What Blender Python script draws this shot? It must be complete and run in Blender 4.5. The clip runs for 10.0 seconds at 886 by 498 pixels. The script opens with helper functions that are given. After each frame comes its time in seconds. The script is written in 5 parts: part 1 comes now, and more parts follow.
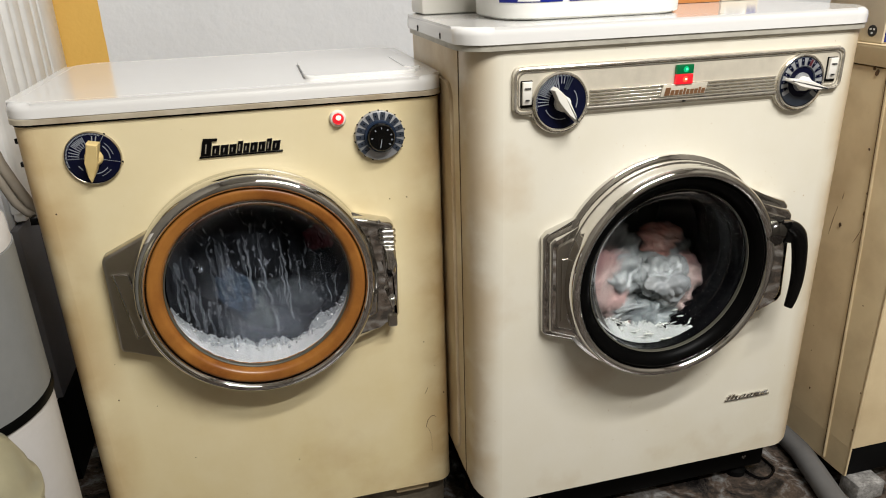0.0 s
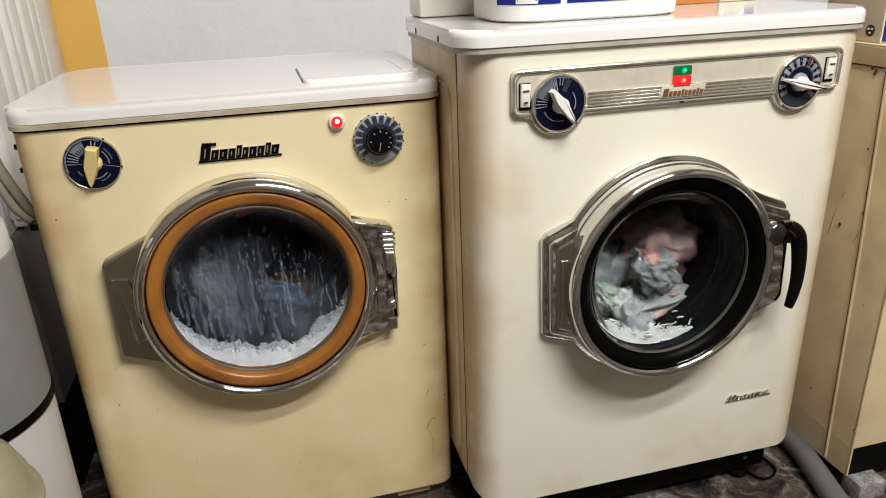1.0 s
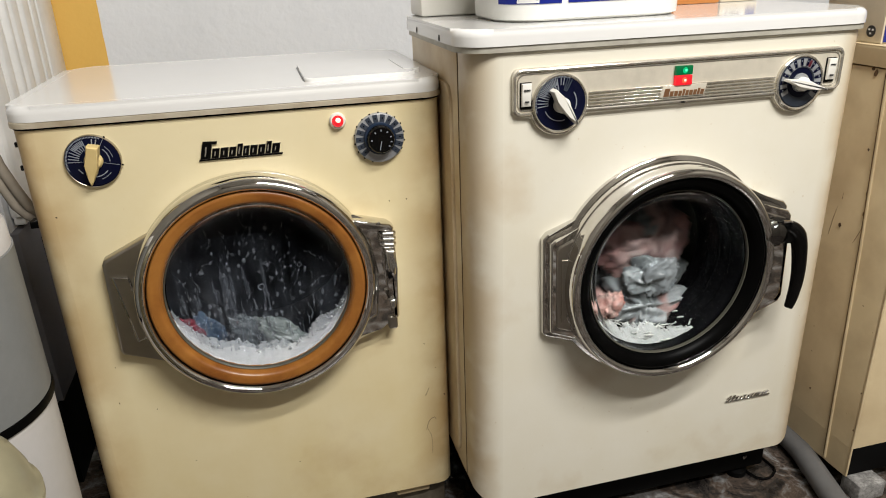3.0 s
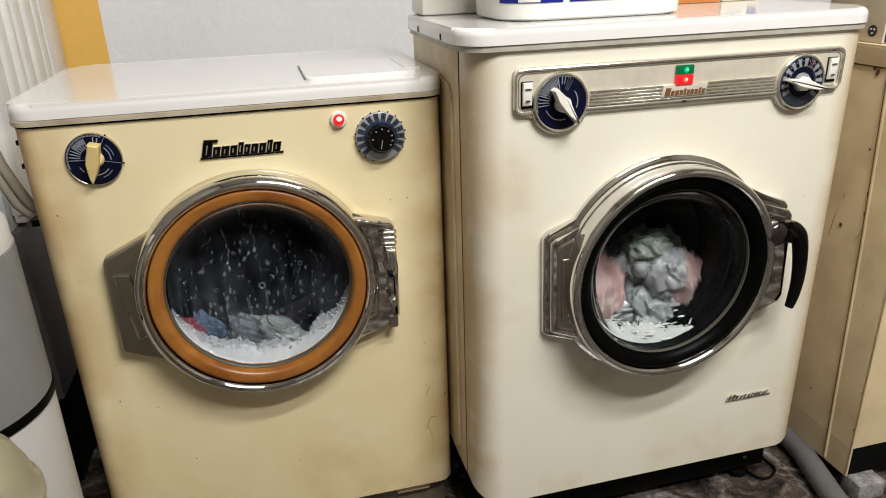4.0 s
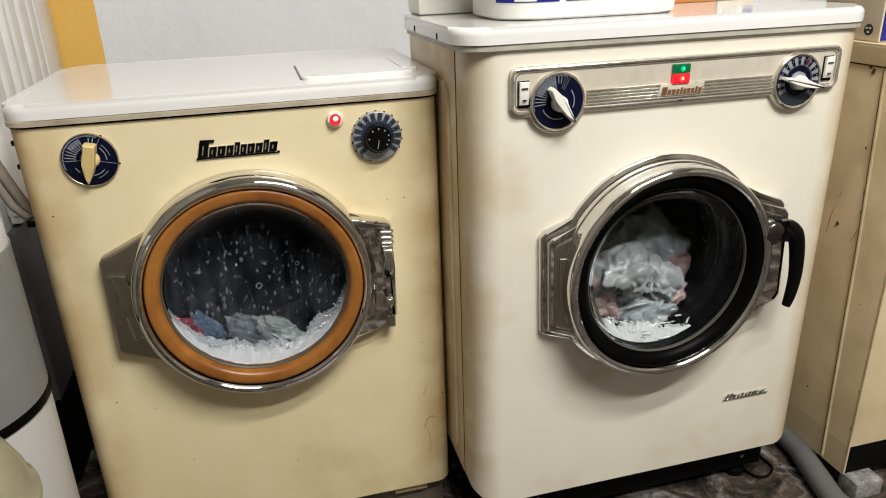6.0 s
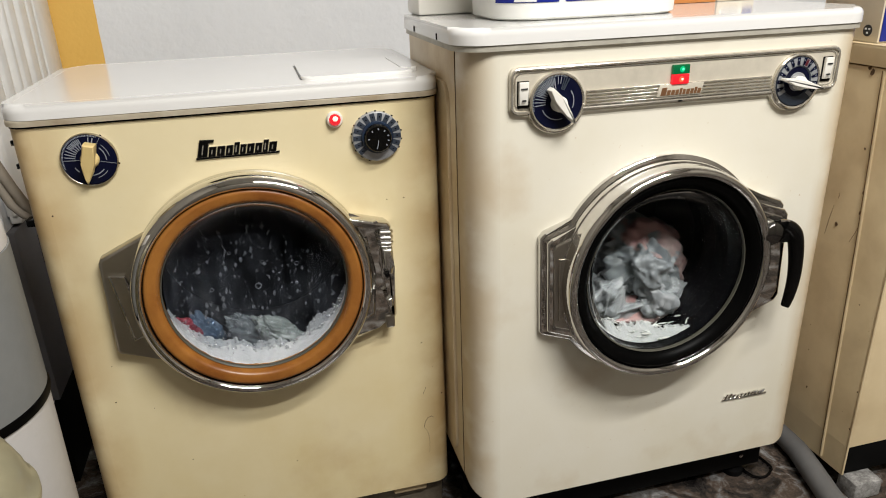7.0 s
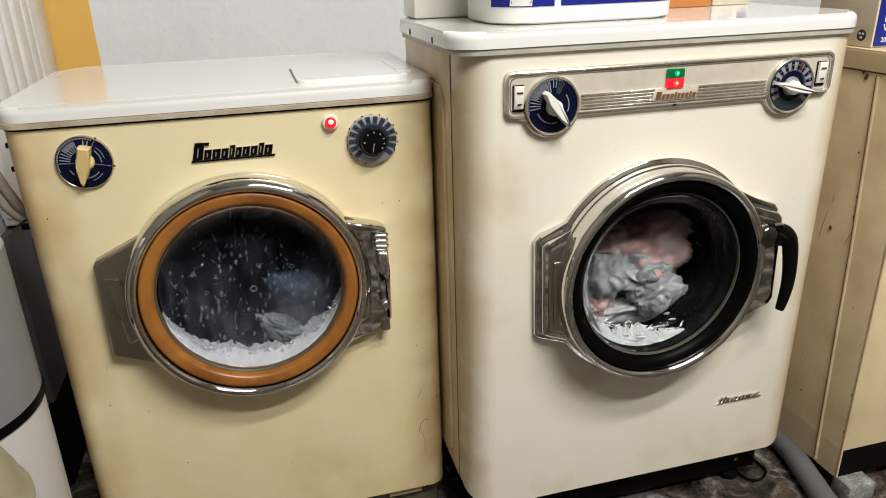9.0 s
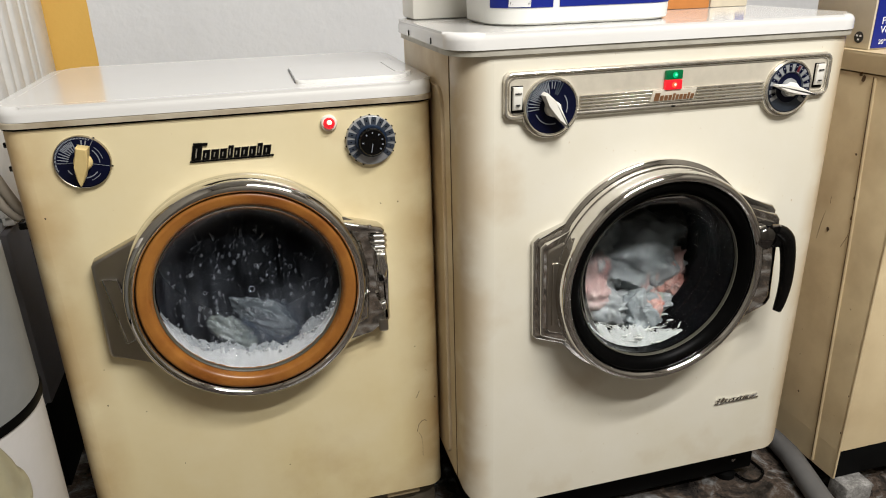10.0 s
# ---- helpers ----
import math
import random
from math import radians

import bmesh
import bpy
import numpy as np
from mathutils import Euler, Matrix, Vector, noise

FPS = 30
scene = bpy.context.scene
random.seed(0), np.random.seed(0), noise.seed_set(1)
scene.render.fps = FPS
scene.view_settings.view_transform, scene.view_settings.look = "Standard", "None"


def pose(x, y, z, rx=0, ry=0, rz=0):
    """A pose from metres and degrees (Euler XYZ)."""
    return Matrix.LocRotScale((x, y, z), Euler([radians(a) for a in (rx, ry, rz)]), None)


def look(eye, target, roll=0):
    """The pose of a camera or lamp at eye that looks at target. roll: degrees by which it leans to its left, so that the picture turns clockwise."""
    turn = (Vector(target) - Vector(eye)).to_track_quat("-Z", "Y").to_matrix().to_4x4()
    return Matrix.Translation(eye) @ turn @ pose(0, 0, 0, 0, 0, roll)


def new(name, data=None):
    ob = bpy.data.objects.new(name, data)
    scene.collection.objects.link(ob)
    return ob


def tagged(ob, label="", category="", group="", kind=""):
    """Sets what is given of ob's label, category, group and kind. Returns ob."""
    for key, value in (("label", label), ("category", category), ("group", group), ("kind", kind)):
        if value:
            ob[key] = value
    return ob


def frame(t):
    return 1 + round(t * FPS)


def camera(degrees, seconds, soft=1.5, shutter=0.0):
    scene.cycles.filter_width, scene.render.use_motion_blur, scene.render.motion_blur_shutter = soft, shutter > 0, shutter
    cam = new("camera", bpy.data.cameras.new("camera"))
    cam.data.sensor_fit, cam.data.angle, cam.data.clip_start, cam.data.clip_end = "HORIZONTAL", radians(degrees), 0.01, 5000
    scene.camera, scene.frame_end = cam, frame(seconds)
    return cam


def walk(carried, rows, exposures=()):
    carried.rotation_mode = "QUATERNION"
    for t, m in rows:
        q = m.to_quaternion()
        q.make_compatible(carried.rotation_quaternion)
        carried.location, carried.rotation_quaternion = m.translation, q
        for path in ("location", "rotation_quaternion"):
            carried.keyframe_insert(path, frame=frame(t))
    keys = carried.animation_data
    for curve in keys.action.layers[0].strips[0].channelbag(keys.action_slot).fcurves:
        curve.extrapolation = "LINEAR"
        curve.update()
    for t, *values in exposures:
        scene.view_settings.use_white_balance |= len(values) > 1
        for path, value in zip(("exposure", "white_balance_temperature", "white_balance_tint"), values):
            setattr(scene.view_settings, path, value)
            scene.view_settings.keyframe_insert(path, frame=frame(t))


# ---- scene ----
cam = camera(64.1, 10.0, soft=1.0, shutter=0.65)
PATH = [
    (0, pose(0.0344, -1.1605, 1.0606, 67.776, 1.666, -14.678)),
    (0.5, pose(0.0340, -1.1610, 1.0599, 67.856, 1.838, -14.706)),
    (1, pose(0.0358, -1.1607, 1.0621, 67.914, 2.048, -14.796)),
    (1.5, pose(0.0357, -1.1605, 1.0615, 67.874, 2.153, -14.803)),
    (2, pose(0.0352, -1.1599, 1.0629, 67.833, 2.014, -14.801)),
    (2.5, pose(0.0344, -1.1604, 1.0610, 67.896, 1.930, -14.812)),
    (4, pose(0.0338, -1.1607, 1.0616, 67.801, 1.770, -14.682)),
    (4.5, pose(0.0347, -1.1607, 1.0616, 67.693, 1.821, -14.770)),
    (5, pose(0.0350, -1.1611, 1.0619, 67.915, 1.757, -15.040)),
    (5.5, pose(0.0351, -1.1600, 1.0611, 67.788, 1.849, -14.928)),
    (7, pose(0.0340, -1.1605, 1.0604, 67.826, 1.766, -14.977)),
    (7.5, pose(0.0350, -1.1601, 1.0619, 67.770, 1.559, -15.032)),
    (8, pose(0.0333, -1.1614, 1.0595, 68.029, 1.441, -15.049)),
    (8.5, pose(0.0344, -1.1608, 1.0615, 67.920, 1.497, -15.047)),
    (9, pose(0.0356, -1.1613, 1.0626, 67.986, 1.581, -15.218)),
    (9.5, pose(0.0345, -1.1612, 1.0622, 68.110, 1.576, -15.371)),
    (10, pose(0.0340, -1.1616, 1.0621, 68.069, 1.415, -15.371)),
]
walk(cam, PATH)
scene.view_settings.exposure = 0.0

FLOOR = -0.03

# ---- world and light ----
world = bpy.data.worlds.new("world")
scene.world = world
world.use_nodes = True
world.node_tree.nodes["Background"].inputs[0].default_value = (0.9, 0.95, 1.0, 1)
world.node_tree.nodes["Background"].inputs[1].default_value = 0.0


def area_lamp(name, eye, target, sx, sy, watts, colour):
    data = bpy.data.lights.new(name, "AREA")
    data.shape, data.size, data.size_y, data.energy, data.color = "RECTANGLE", sx, sy, watts, colour
    ob = new(name, data)
    ob.matrix_world = look(eye, target)
    return ob


for tube_y in (-1.38, -1.92):
    area_lamp("ceiling_light_tube", (0.92, tube_y, 2.80), (0.86, tube_y + 0.45, 0.4), 1.35, 0.08, 63.0, (1.0, 0.978, 0.94))


# ---- materials ----
def shader(name, colour, rough=0.5, metal=0.0, coat=0.0, spots=0.0, spot_scale=18, dark=None, bump=0.0, bump_scale=200,
           rough_var=0.0, transmission=0.0, emission=None, power=0.0, ior=1.45, alpha=1.0, sheen=0.0, spec=0.5, age=None):
    m = bpy.data.materials.new(name)
    m.use_nodes = True
    nt = m.node_tree
    b = nt.nodes["Principled BSDF"]
    b.inputs["Base Color"].default_value = (*colour, 1)
    b.inputs["Roughness"].default_value = rough
    b.inputs["Metallic"].default_value = metal
    b.inputs["Coat Weight"].default_value = coat
    b.inputs["Coat Roughness"].default_value = 0.12
    b.inputs["Transmission Weight"].default_value = transmission
    b.inputs["IOR"].default_value = ior
    b.inputs["Alpha"].default_value = alpha
    b.inputs["Specular IOR Level"].default_value = spec
    b.inputs["Sheen Weight"].default_value = sheen
    if emission:
        b.inputs["Emission Color"].default_value = (*emission, 1)
        b.inputs["Emission Strength"].default_value = power
    tex = nt.nodes.new("ShaderNodeTexCoord")
    if spots:
        n1 = nt.nodes.new("ShaderNodeTexNoise")
        n1.inputs["Scale"].default_value, n1.inputs["Detail"].default_value, n1.inputs["Roughness"].default_value = spot_scale, 8, 0.62
        n2 = nt.nodes.new("ShaderNodeTexNoise")
        n2.inputs["Scale"].default_value, n2.inputs["Detail"].default_value = spot_scale * 0.22, 4
        nt.links.new(tex.outputs["Object"], n1.inputs["Vector"])
        nt.links.new(tex.outputs["Object"], n2.inputs["Vector"])
        mul = nt.nodes.new("ShaderNodeMath")
        mul.operation = "MULTIPLY"
        nt.links.new(n1.outputs["Fac"], mul.inputs[0])
        nt.links.new(n2.outputs["Fac"], mul.inputs[1])
        ramp = nt.nodes.new("ShaderNodeMapRange")
        ramp.inputs["From Min"].default_value, ramp.inputs["From Max"].default_value = 0.14, 0.40
        ramp.inputs["To Min"].default_value, ramp.inputs["To Max"].default_value = 0.0, spots
        nt.links.new(mul.outputs[0], ramp.inputs["Value"])
        mix = nt.nodes.new("ShaderNodeMix")
        mix.data_type = "RGBA"
        mix.inputs["A"].default_value = (*colour, 1)
        mix.inputs["B"].default_value = (*(dark or [c * 0.5 for c in colour]), 1)
        nt.links.new(ramp.outputs[0], mix.inputs["Factor"])
        nt.links.new(mix.outputs["Result"], b.inputs["Base Color"])
        if rough_var:
            rr = nt.nodes.new("ShaderNodeMapRange")
            rr.inputs["To Min"].default_value, rr.inputs["To Max"].default_value = rough, rough + rough_var
            nt.links.new(n1.outputs["Fac"], rr.inputs["Value"])
            nt.links.new(rr.outputs[0], b.inputs["Roughness"])
    if age:
        # brown ageing along the upright edges and scattered rust specks: (half width, amount, colour, band, noise range)
        half, amount, brown, band, f_lo, f_hi = age
        here = mix.outputs["Result"]
        sep = nt.nodes.new("ShaderNodeSeparateXYZ")
        nt.links.new(tex.outputs["Object"], sep.inputs[0])
        ab = nt.nodes.new("ShaderNodeMath")
        ab.operation = "ABSOLUTE"
        nt.links.new(sep.outputs["X"], ab.inputs[0])
        for lo_, hi_, src, scale, det, f0, f1, amt in ((half - band, half + 0.005, ab, 11, 7, f_lo, f_hi, amount), (None, None, None, 150, 2, 0.765, 0.79, 0.7), (None, None, None, 5, 9, 0.56, 0.70, amount * 0.35)):
            nz = nt.nodes.new("ShaderNodeTexNoise")
            nz.inputs["Scale"].default_value, nz.inputs["Detail"].default_value = scale, det
            nt.links.new(tex.outputs["Object"], nz.inputs["Vector"])
            mr = nt.nodes.new("ShaderNodeMapRange")
            mr.inputs["From Min"].default_value, mr.inputs["From Max"].default_value, mr.inputs["To Max"].default_value = f0, f1, amt
            nt.links.new(nz.outputs["Fac"], mr.inputs["Value"])
            fac = mr.outputs[0]
            if src:
                er = nt.nodes.new("ShaderNodeMapRange")
                er.inputs["From Min"].default_value, er.inputs["From Max"].default_value = lo_, hi_
                nt.links.new(src.outputs[0], er.inputs["Value"])
                mm = nt.nodes.new("ShaderNodeMath")
                mm.operation = "MULTIPLY"
                nt.links.new(fac, mm.inputs[0])
                nt.links.new(er.outputs[0], mm.inputs[1])
                fac = mm.outputs[0]
            mx = nt.nodes.new("ShaderNodeMix")
            mx.data_type = "RGBA"
            mx.inputs["B"].default_value = (*brown, 1)
            nt.links.new(here, mx.inputs["A"])
            nt.links.new(fac, mx.inputs["Factor"])
            here = mx.outputs["Result"]
        nt.links.new(here, b.inputs["Base Color"])
    if bump:
        n3 = nt.nodes.new("ShaderNodeTexNoise")
        n3.inputs["Scale"].default_value, n3.inputs["Detail"].default_value = bump_scale, 5
        nt.links.new(tex.outputs["Object"], n3.inputs["Vector"])
        bp = nt.nodes.new("ShaderNodeBump")
        bp.inputs["Strength"].default_value, bp.inputs["Distance"].default_value = bump, 0.002
        nt.links.new(n3.outputs["Fac"], bp.inputs["Height"])
        nt.links.new(bp.outputs[0], b.inputs["Normal"])
    return m


ENAMEL_YELLOW = shader("aged_yellow_enamel", (0.735, 0.640, 0.413), 0.34, coat=0.25, spots=0.9, spot_scale=7, dark=(0.665, 0.550, 0.300), bump=0.05, bump_scale=110, rough_var=0.18, age=(0.33, 0.9, (0.42, 0.26, 0.10), 0.085, 0.26, 0.60))
ENAMEL_CREAM = shader("cream_enamel", (0.735, 0.702, 0.605), 0.32, coat=0.25, spots=0.8, spot_scale=6, dark=(0.675, 0.625, 0.49), bump=0.05, bump_scale=110, rough_var=0.15, age=(0.355, 0.95, (0.44, 0.30, 0.14), 0.055, 0.20, 0.52))
# brown of the flank: aged enamel, with the flank's shade mixed into the colour
ENAMEL_FLANK = shader("aged_shaded_flank_enamel", (0.74, 0.63, 0.44), 0.4, spots=0.9, spot_scale=9, dark=(0.50, 0.36, 0.19), bump=0.03, bump_scale=120)
ENAMEL_TAN = shader("dull_tan_enamel", (0.64, 0.52, 0.325), 0.42, spots=0.6, spot_scale=9, dark=(0.54, 0.41, 0.23), bump=0.05, bump_scale=120, rough_var=0.15, age=(0.29, 0.35, (0.26, 0.16, 0.08), 0.075, 0.42, 0.66))
ENAMEL_WHITE = shader("white_enamel", (0.75, 0.745, 0.73), 0.16, coat=0.5, spots=0.25, spot_scale=12, dark=(0.70, 0.68, 0.62), bump=0.02, bump_scale=60)
CHROME = shader("chrome", (0.72, 0.71, 0.69), 0.022, metal=1.0, spots=0.5, spot_scale=45, dark=(0.48, 0.46, 0.43), bump=0.004, bump_scale=20, rough_var=0.03)
# chrome of the handle hub: the dark room it mirrors is put into the colour
DARK_REFLECTION = shader("dark_reflection_chrome", (0.16, 0.155, 0.15), 0.08, metal=1.0, spots=0.4, spot_scale=40)
LATCH_BRIGHT = shader("worn_bright_chrome", (0.74, 0.73, 0.70), 0.16, metal=1.0, spots=0.5, spot_scale=60, dark=(0.5, 0.48, 0.44), rough_var=0.15)
STEEL_WORN = shader("worn_nickel", (0.47, 0.44, 0.39), 0.22, metal=1.0, spots=0.6, spot_scale=35, dark=(0.38, 0.34, 0.29), bump=0.05, bump_scale=90, rough_var=0.2)
BRASS_TRIM = shader("tarnished_trim", (0.74, 0.68, 0.54), 0.22, metal=0.45, spots=0.9, spot_scale=16, dark=(0.42, 0.33, 0.22), rough_var=0.3)
GREY_TRIM = shader("grey_rubber_trim", (0.44, 0.42, 0.36), 0.5, spots=0.5, spot_scale=50, dark=(0.2, 0.18, 0.14))
RUBBER_ORANGE = shader("amber_rubber", (0.37, 0.155, 0.032), 0.22, spots=1.0, spot_scale=20, dark=(0.20, 0.066, 0.012), bump=0.05, bump_scale=90, rough_var=0.2)
RUBBER_BLACK = shader("black_rubber", (0.0015, 0.0015, 0.0015), 0.35, spec=0.04, spots=0.4, spot_scale=30, dark=(0.005, 0.0048, 0.0045))
SEAL_IVORY = shader("ivory_seal", (0.075, 0.072, 0.055), 0.45, spots=0.4, spot_scale=40)
PLASTIC_BLACK = shader("black_plastic", (0.002, 0.002, 0.002), 0.10, spec=0.25, spots=0.3, spot_scale=60, dark=(0.007, 0.0065, 0.006))
PLASTIC_WHITE = shader("white_plastic", (0.78, 0.76, 0.70), 0.30, spots=0.25, spot_scale=40, dark=(0.65, 0.62, 0.54))
PLASTIC_IVORY = shader("ivory_plastic", (0.72, 0.56, 0.26), 0.30, spots=0.4, spot_scale=60, dark=(0.6, 0.42, 0.16))
NAVY = shader("navy_dial", (0.003, 0.004, 0.018), 0.22, spec=0.15, spots=0.3, spot_scale=80, dark=(0.012, 0.014, 0.03))
DIAL_GREY = shader("grey_dial", (0.050, 0.062, 0.085), 0.3, metal=0.3, spots=0.4, spot_scale=60)
DIAL_SILVER = shader("silver_dial", (0.36, 0.37, 0.385), 0.3, metal=0.3, spots=0.4, spot_scale=60, dark=(0.22, 0.23, 0.25))
DIAL_BLUE = shader("blue_black_dial", (0.012, 0.022, 0.045), 0.22, spots=0.4, spot_scale=50, dark=(0.03, 0.045, 0.07))
TICK = shader("dial_print", (0.23, 0.25, 0.29), 0.4)
TICK_RED = shader("red_print", (0.10, 0.012, 0.02), 0.4)
PANEL_METAL = shader("brushed_panel", (0.585, 0.54, 0.445), 0.42, metal=0.12, spots=0.4, spot_scale=60, dark=(0.36, 0.33, 0.27), rough_var=0.1)
PANEL_BRIGHT = shader("polished_strip", (0.74, 0.71, 0.64), 0.16, metal=0.8, spots=0.5, spot_scale=50, dark=(0.4, 0.33, 0.22))
LAMP_RED = shader("red_lamp", (0.35, 0.01, 0.01), 0.25, emission=(1.0, 0.014, 0.035), power=0.7)
LAMP_RED_CORE = shader("red_lamp_core", (0.9, 0.5, 0.5), 0.2, emission=(1.0, 0.46, 0.32), power=1.7)
LAMP_RED_MID = shader("red_lamp_glow", (0.5, 0.05, 0.03), 0.25, emission=(1.0, 0.08, 0.03), power=1.1)
LAMP_GREEN_MID = shader("green_lamp_glow", (0.0, 0.2, 0.08), 0.25, emission=(0.0, 0.42, 0.15), power=0.9)
LAMP_GREEN = shader("green_lamp", (0.0, 0.06, 0.02), 0.25, emission=(0.0, 0.20, 0.06), power=0.42)
LAMP_GREEN_CORE = shader("green_lamp_core", (0.1, 0.8, 0.4), 0.2, emission=(0.03, 0.9, 0.38), power=1.0)
GLASS = shader("door_glass", (0.80, 0.82, 0.82), 0.015, transmission=1.0, ior=1.09)
GLASS_WET = shader("fogged_door_glass", (0.56, 0.58, 0.62), 0.03, transmission=1.0, ior=1.08)
# steel set near-black: the dimness inside the drum is put into its colour
DRUM = shader("darkened_drum_steel", (0.012, 0.012, 0.014), 0.45, metal=0.9, spots=0.5, spot_scale=20)
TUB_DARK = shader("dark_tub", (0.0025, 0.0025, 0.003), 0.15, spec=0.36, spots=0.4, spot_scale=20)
FOAM = shader("soap_foam", (0.62, 0.62, 0.585), 0.7, bump=0.25, bump_scale=420, spots=0.6, spot_scale=70, dark=(0.36, 0.38, 0.38))
FOAM_THIN = shader("thin_foam", (0.58, 0.60, 0.59), 0.7, alpha=0.66, spots=0.6, spot_scale=70, dark=(0.36, 0.38, 0.38), bump=0.3, bump_scale=300)
SUDS = shader("thin_suds", (0.42, 0.45, 0.48), 0.45, alpha=0.30, spots=0.4, spot_scale=200)
SUDS_SOLID = shader("suds_dot", (0.45, 0.47, 0.50), 0.4, alpha=0.30)
SUDS_DOT = shader("suds_spot", (0.42, 0.44, 0.47), 0.4, alpha=0.22)
SUDS_VEIL = shader("soft_suds", (0.38, 0.41, 0.45), 0.6, alpha=0.09, spots=0.6, spot_scale=120)
WALL_WHITE = shader("white_plaster", (0.71, 0.72, 0.74), 0.85, spots=0.35, spot_scale=14, dark=(0.61, 0.62, 0.64), bump=0.9, bump_scale=48)
WALL_CELLAR = shader("brown_cellar_plaster", (0.19, 0.172, 0.145), 0.9, spots=0.5, spot_scale=8, bump=0.5, bump_scale=60)
WALL_OCHRE = shader("ochre_paint", (0.74, 0.45, 0.105), 0.7, spots=0.4, spot_scale=14, dark=(0.68, 0.39, 0.08), bump=0.5, bump_scale=80)
CEILING_PAINT = shader("ceiling_paint", (0.60, 0.575, 0.53), 0.9, spots=0.3, spot_scale=6, bump=0.3)
RADIATOR_WHITE = shader("radiator_enamel", (0.74, 0.73, 0.70), 0.35, spots=0.3, spot_scale=20)
STONE = shader("dark_stone_floor", (0.02, 0.018, 0.016), 0.2, bump=0.25, bump_scale=60)


def marble(m):
    """Broken dark stone: warped patches of black, rust brown and grey with pale flakes."""
    nt = m.node_tree
    b = nt.nodes["Principled BSDF"]
    tex = nt.nodes.new("ShaderNodeTexCoord")
    warp = nt.nodes.new("ShaderNodeTexNoise")
    warp.inputs["Scale"].default_value, warp.inputs["Detail"].default_value = 9, 4
    nt.links.new(tex.outputs["Object"], warp.inputs["Vector"])
    add = nt.nodes.new("ShaderNodeVectorMath")
    add.operation = "MULTIPLY_ADD"
    add.inputs[1].default_value = (0.22, 0.22, 0.22)
    nt.links.new(warp.outputs["Color"], add.inputs[0])
    nt.links.new(tex.outputs["Object"], add.inputs[2])
    big = nt.nodes.new("ShaderNodeTexNoise")
    big.inputs["Scale"].default_value, big.inputs["Detail"].default_value, big.inputs["Roughness"].default_value = 13, 7, 0.66
    nt.links.new(add.outputs[0], big.inputs["Vector"])
    ramp = nt.nodes.new("ShaderNodeValToRGB")
    e = ramp.color_ramp.elements
    e[0].position, e[0].color = 0.34, (0.008, 0.007, 0.007, 1)
    e[1].position, e[1].color = 0.72, (0.42, 0.41, 0.40, 1)
    for p, c in ((0.45, (0.030, 0.026, 0.023)), (0.52, (0.075, 0.055, 0.042)), (0.58, (0.13, 0.125, 0.12)), (0.64, (0.22, 0.215, 0.21))):
        q = e.new(p)
        q.color = (*c, 1)
    nt.links.new(big.outputs["Fac"], ramp.inputs["Fac"])
    nt.links.new(ramp.outputs["Color"], b.inputs["Base Color"])


marble(STONE)
GRANITE = shader("granite_block", (0.12, 0.115, 0.108), 0.75, spots=0.9, spot_scale=160, dark=(0.42, 0.41, 0.39), bump=0.9, bump_scale=240)
# wall below the radiator: its shade is put into this grey
SHADED_WALL_GREY = shader("shaded_wall_grey", (0.15, 0.145, 0.155), 0.7, spots=0.5, spot_scale=12, dark=(0.10, 0.10, 0.105), bump=0.2, bump_scale=60)
PIPE_GREY = shader("grey_drain_pipe", (0.12, 0.118, 0.115), 0.45, spots=0.5, spot_scale=30, dark=(0.075, 0.072, 0.07))
BLACK_METAL = shader("black_base", (0.004, 0.004, 0.004), 0.6, spec=0.08, spots=0.4, spot_scale=30)
HOSE = shader("milky_hose", (0.34, 0.30, 0.245), 0.25, spots=0.4, spot_scale=40)
BIN_GREY = shader("grey_bin_plastic", (0.205, 0.21, 0.205), 0.45, spots=0.3, spot_scale=30, bump=0.1)
BIN_WHITE = shader("white_bin_plastic", (0.57, 0.55, 0.535), 0.45, spots=0.4, spot_scale=60, dark=(0.5, 0.48, 0.45), bump=0.1)
OLIVE = shader("olive_plastic", (0.28, 0.255, 0.165), 0.28, coat=0.3, spots=0.4, spot_scale=20)
TUB_WHITE = shader("white_tub_plastic", (0.76, 0.76, 0.72), 0.35, spots=0.2, spot_scale=20)
BLUE_LABEL = shader("blue_label", (0.006, 0.016, 0.20), 0.35, spots=0.2, spot_scale=30)
PRINT_WHITE = shader("white_print", (0.75, 0.75, 0.75), 0.5)
PRINT_DARK = shader("dark_print", (0.03, 0.03, 0.03), 0.5)
CARTON_CREAM = shader("cream_carton", (0.62, 0.55, 0.42), 0.7, spots=0.3, spot_scale=30)
CARTON_BROWN = shader("orange_brown_carton", (0.50, 0.20, 0.05), 0.6, spots=0.4, spot_scale=30, dark=(0.36, 0.12, 0.02))
CHIP = shader("rust_chip", (0.06, 0.035, 0.02), 0.8)
RUST = shader("brown_rust", (0.16, 0.10, 0.055), 0.8, spots=0.8, spot_scale=120, dark=(0.06, 0.035, 0.02))
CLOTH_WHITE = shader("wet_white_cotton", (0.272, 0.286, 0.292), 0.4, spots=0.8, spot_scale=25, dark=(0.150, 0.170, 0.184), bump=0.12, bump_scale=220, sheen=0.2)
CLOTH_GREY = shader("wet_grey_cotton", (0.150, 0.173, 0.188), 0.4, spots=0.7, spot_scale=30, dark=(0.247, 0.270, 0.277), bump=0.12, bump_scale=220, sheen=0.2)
CLOTH_DIM = shader("wet_green_grey_cotton", (0.17, 0.20, 0.185), 0.35, spots=0.9, spot_scale=45, dark=(0.36, 0.39, 0.36), bump=0.12, bump_scale=220)
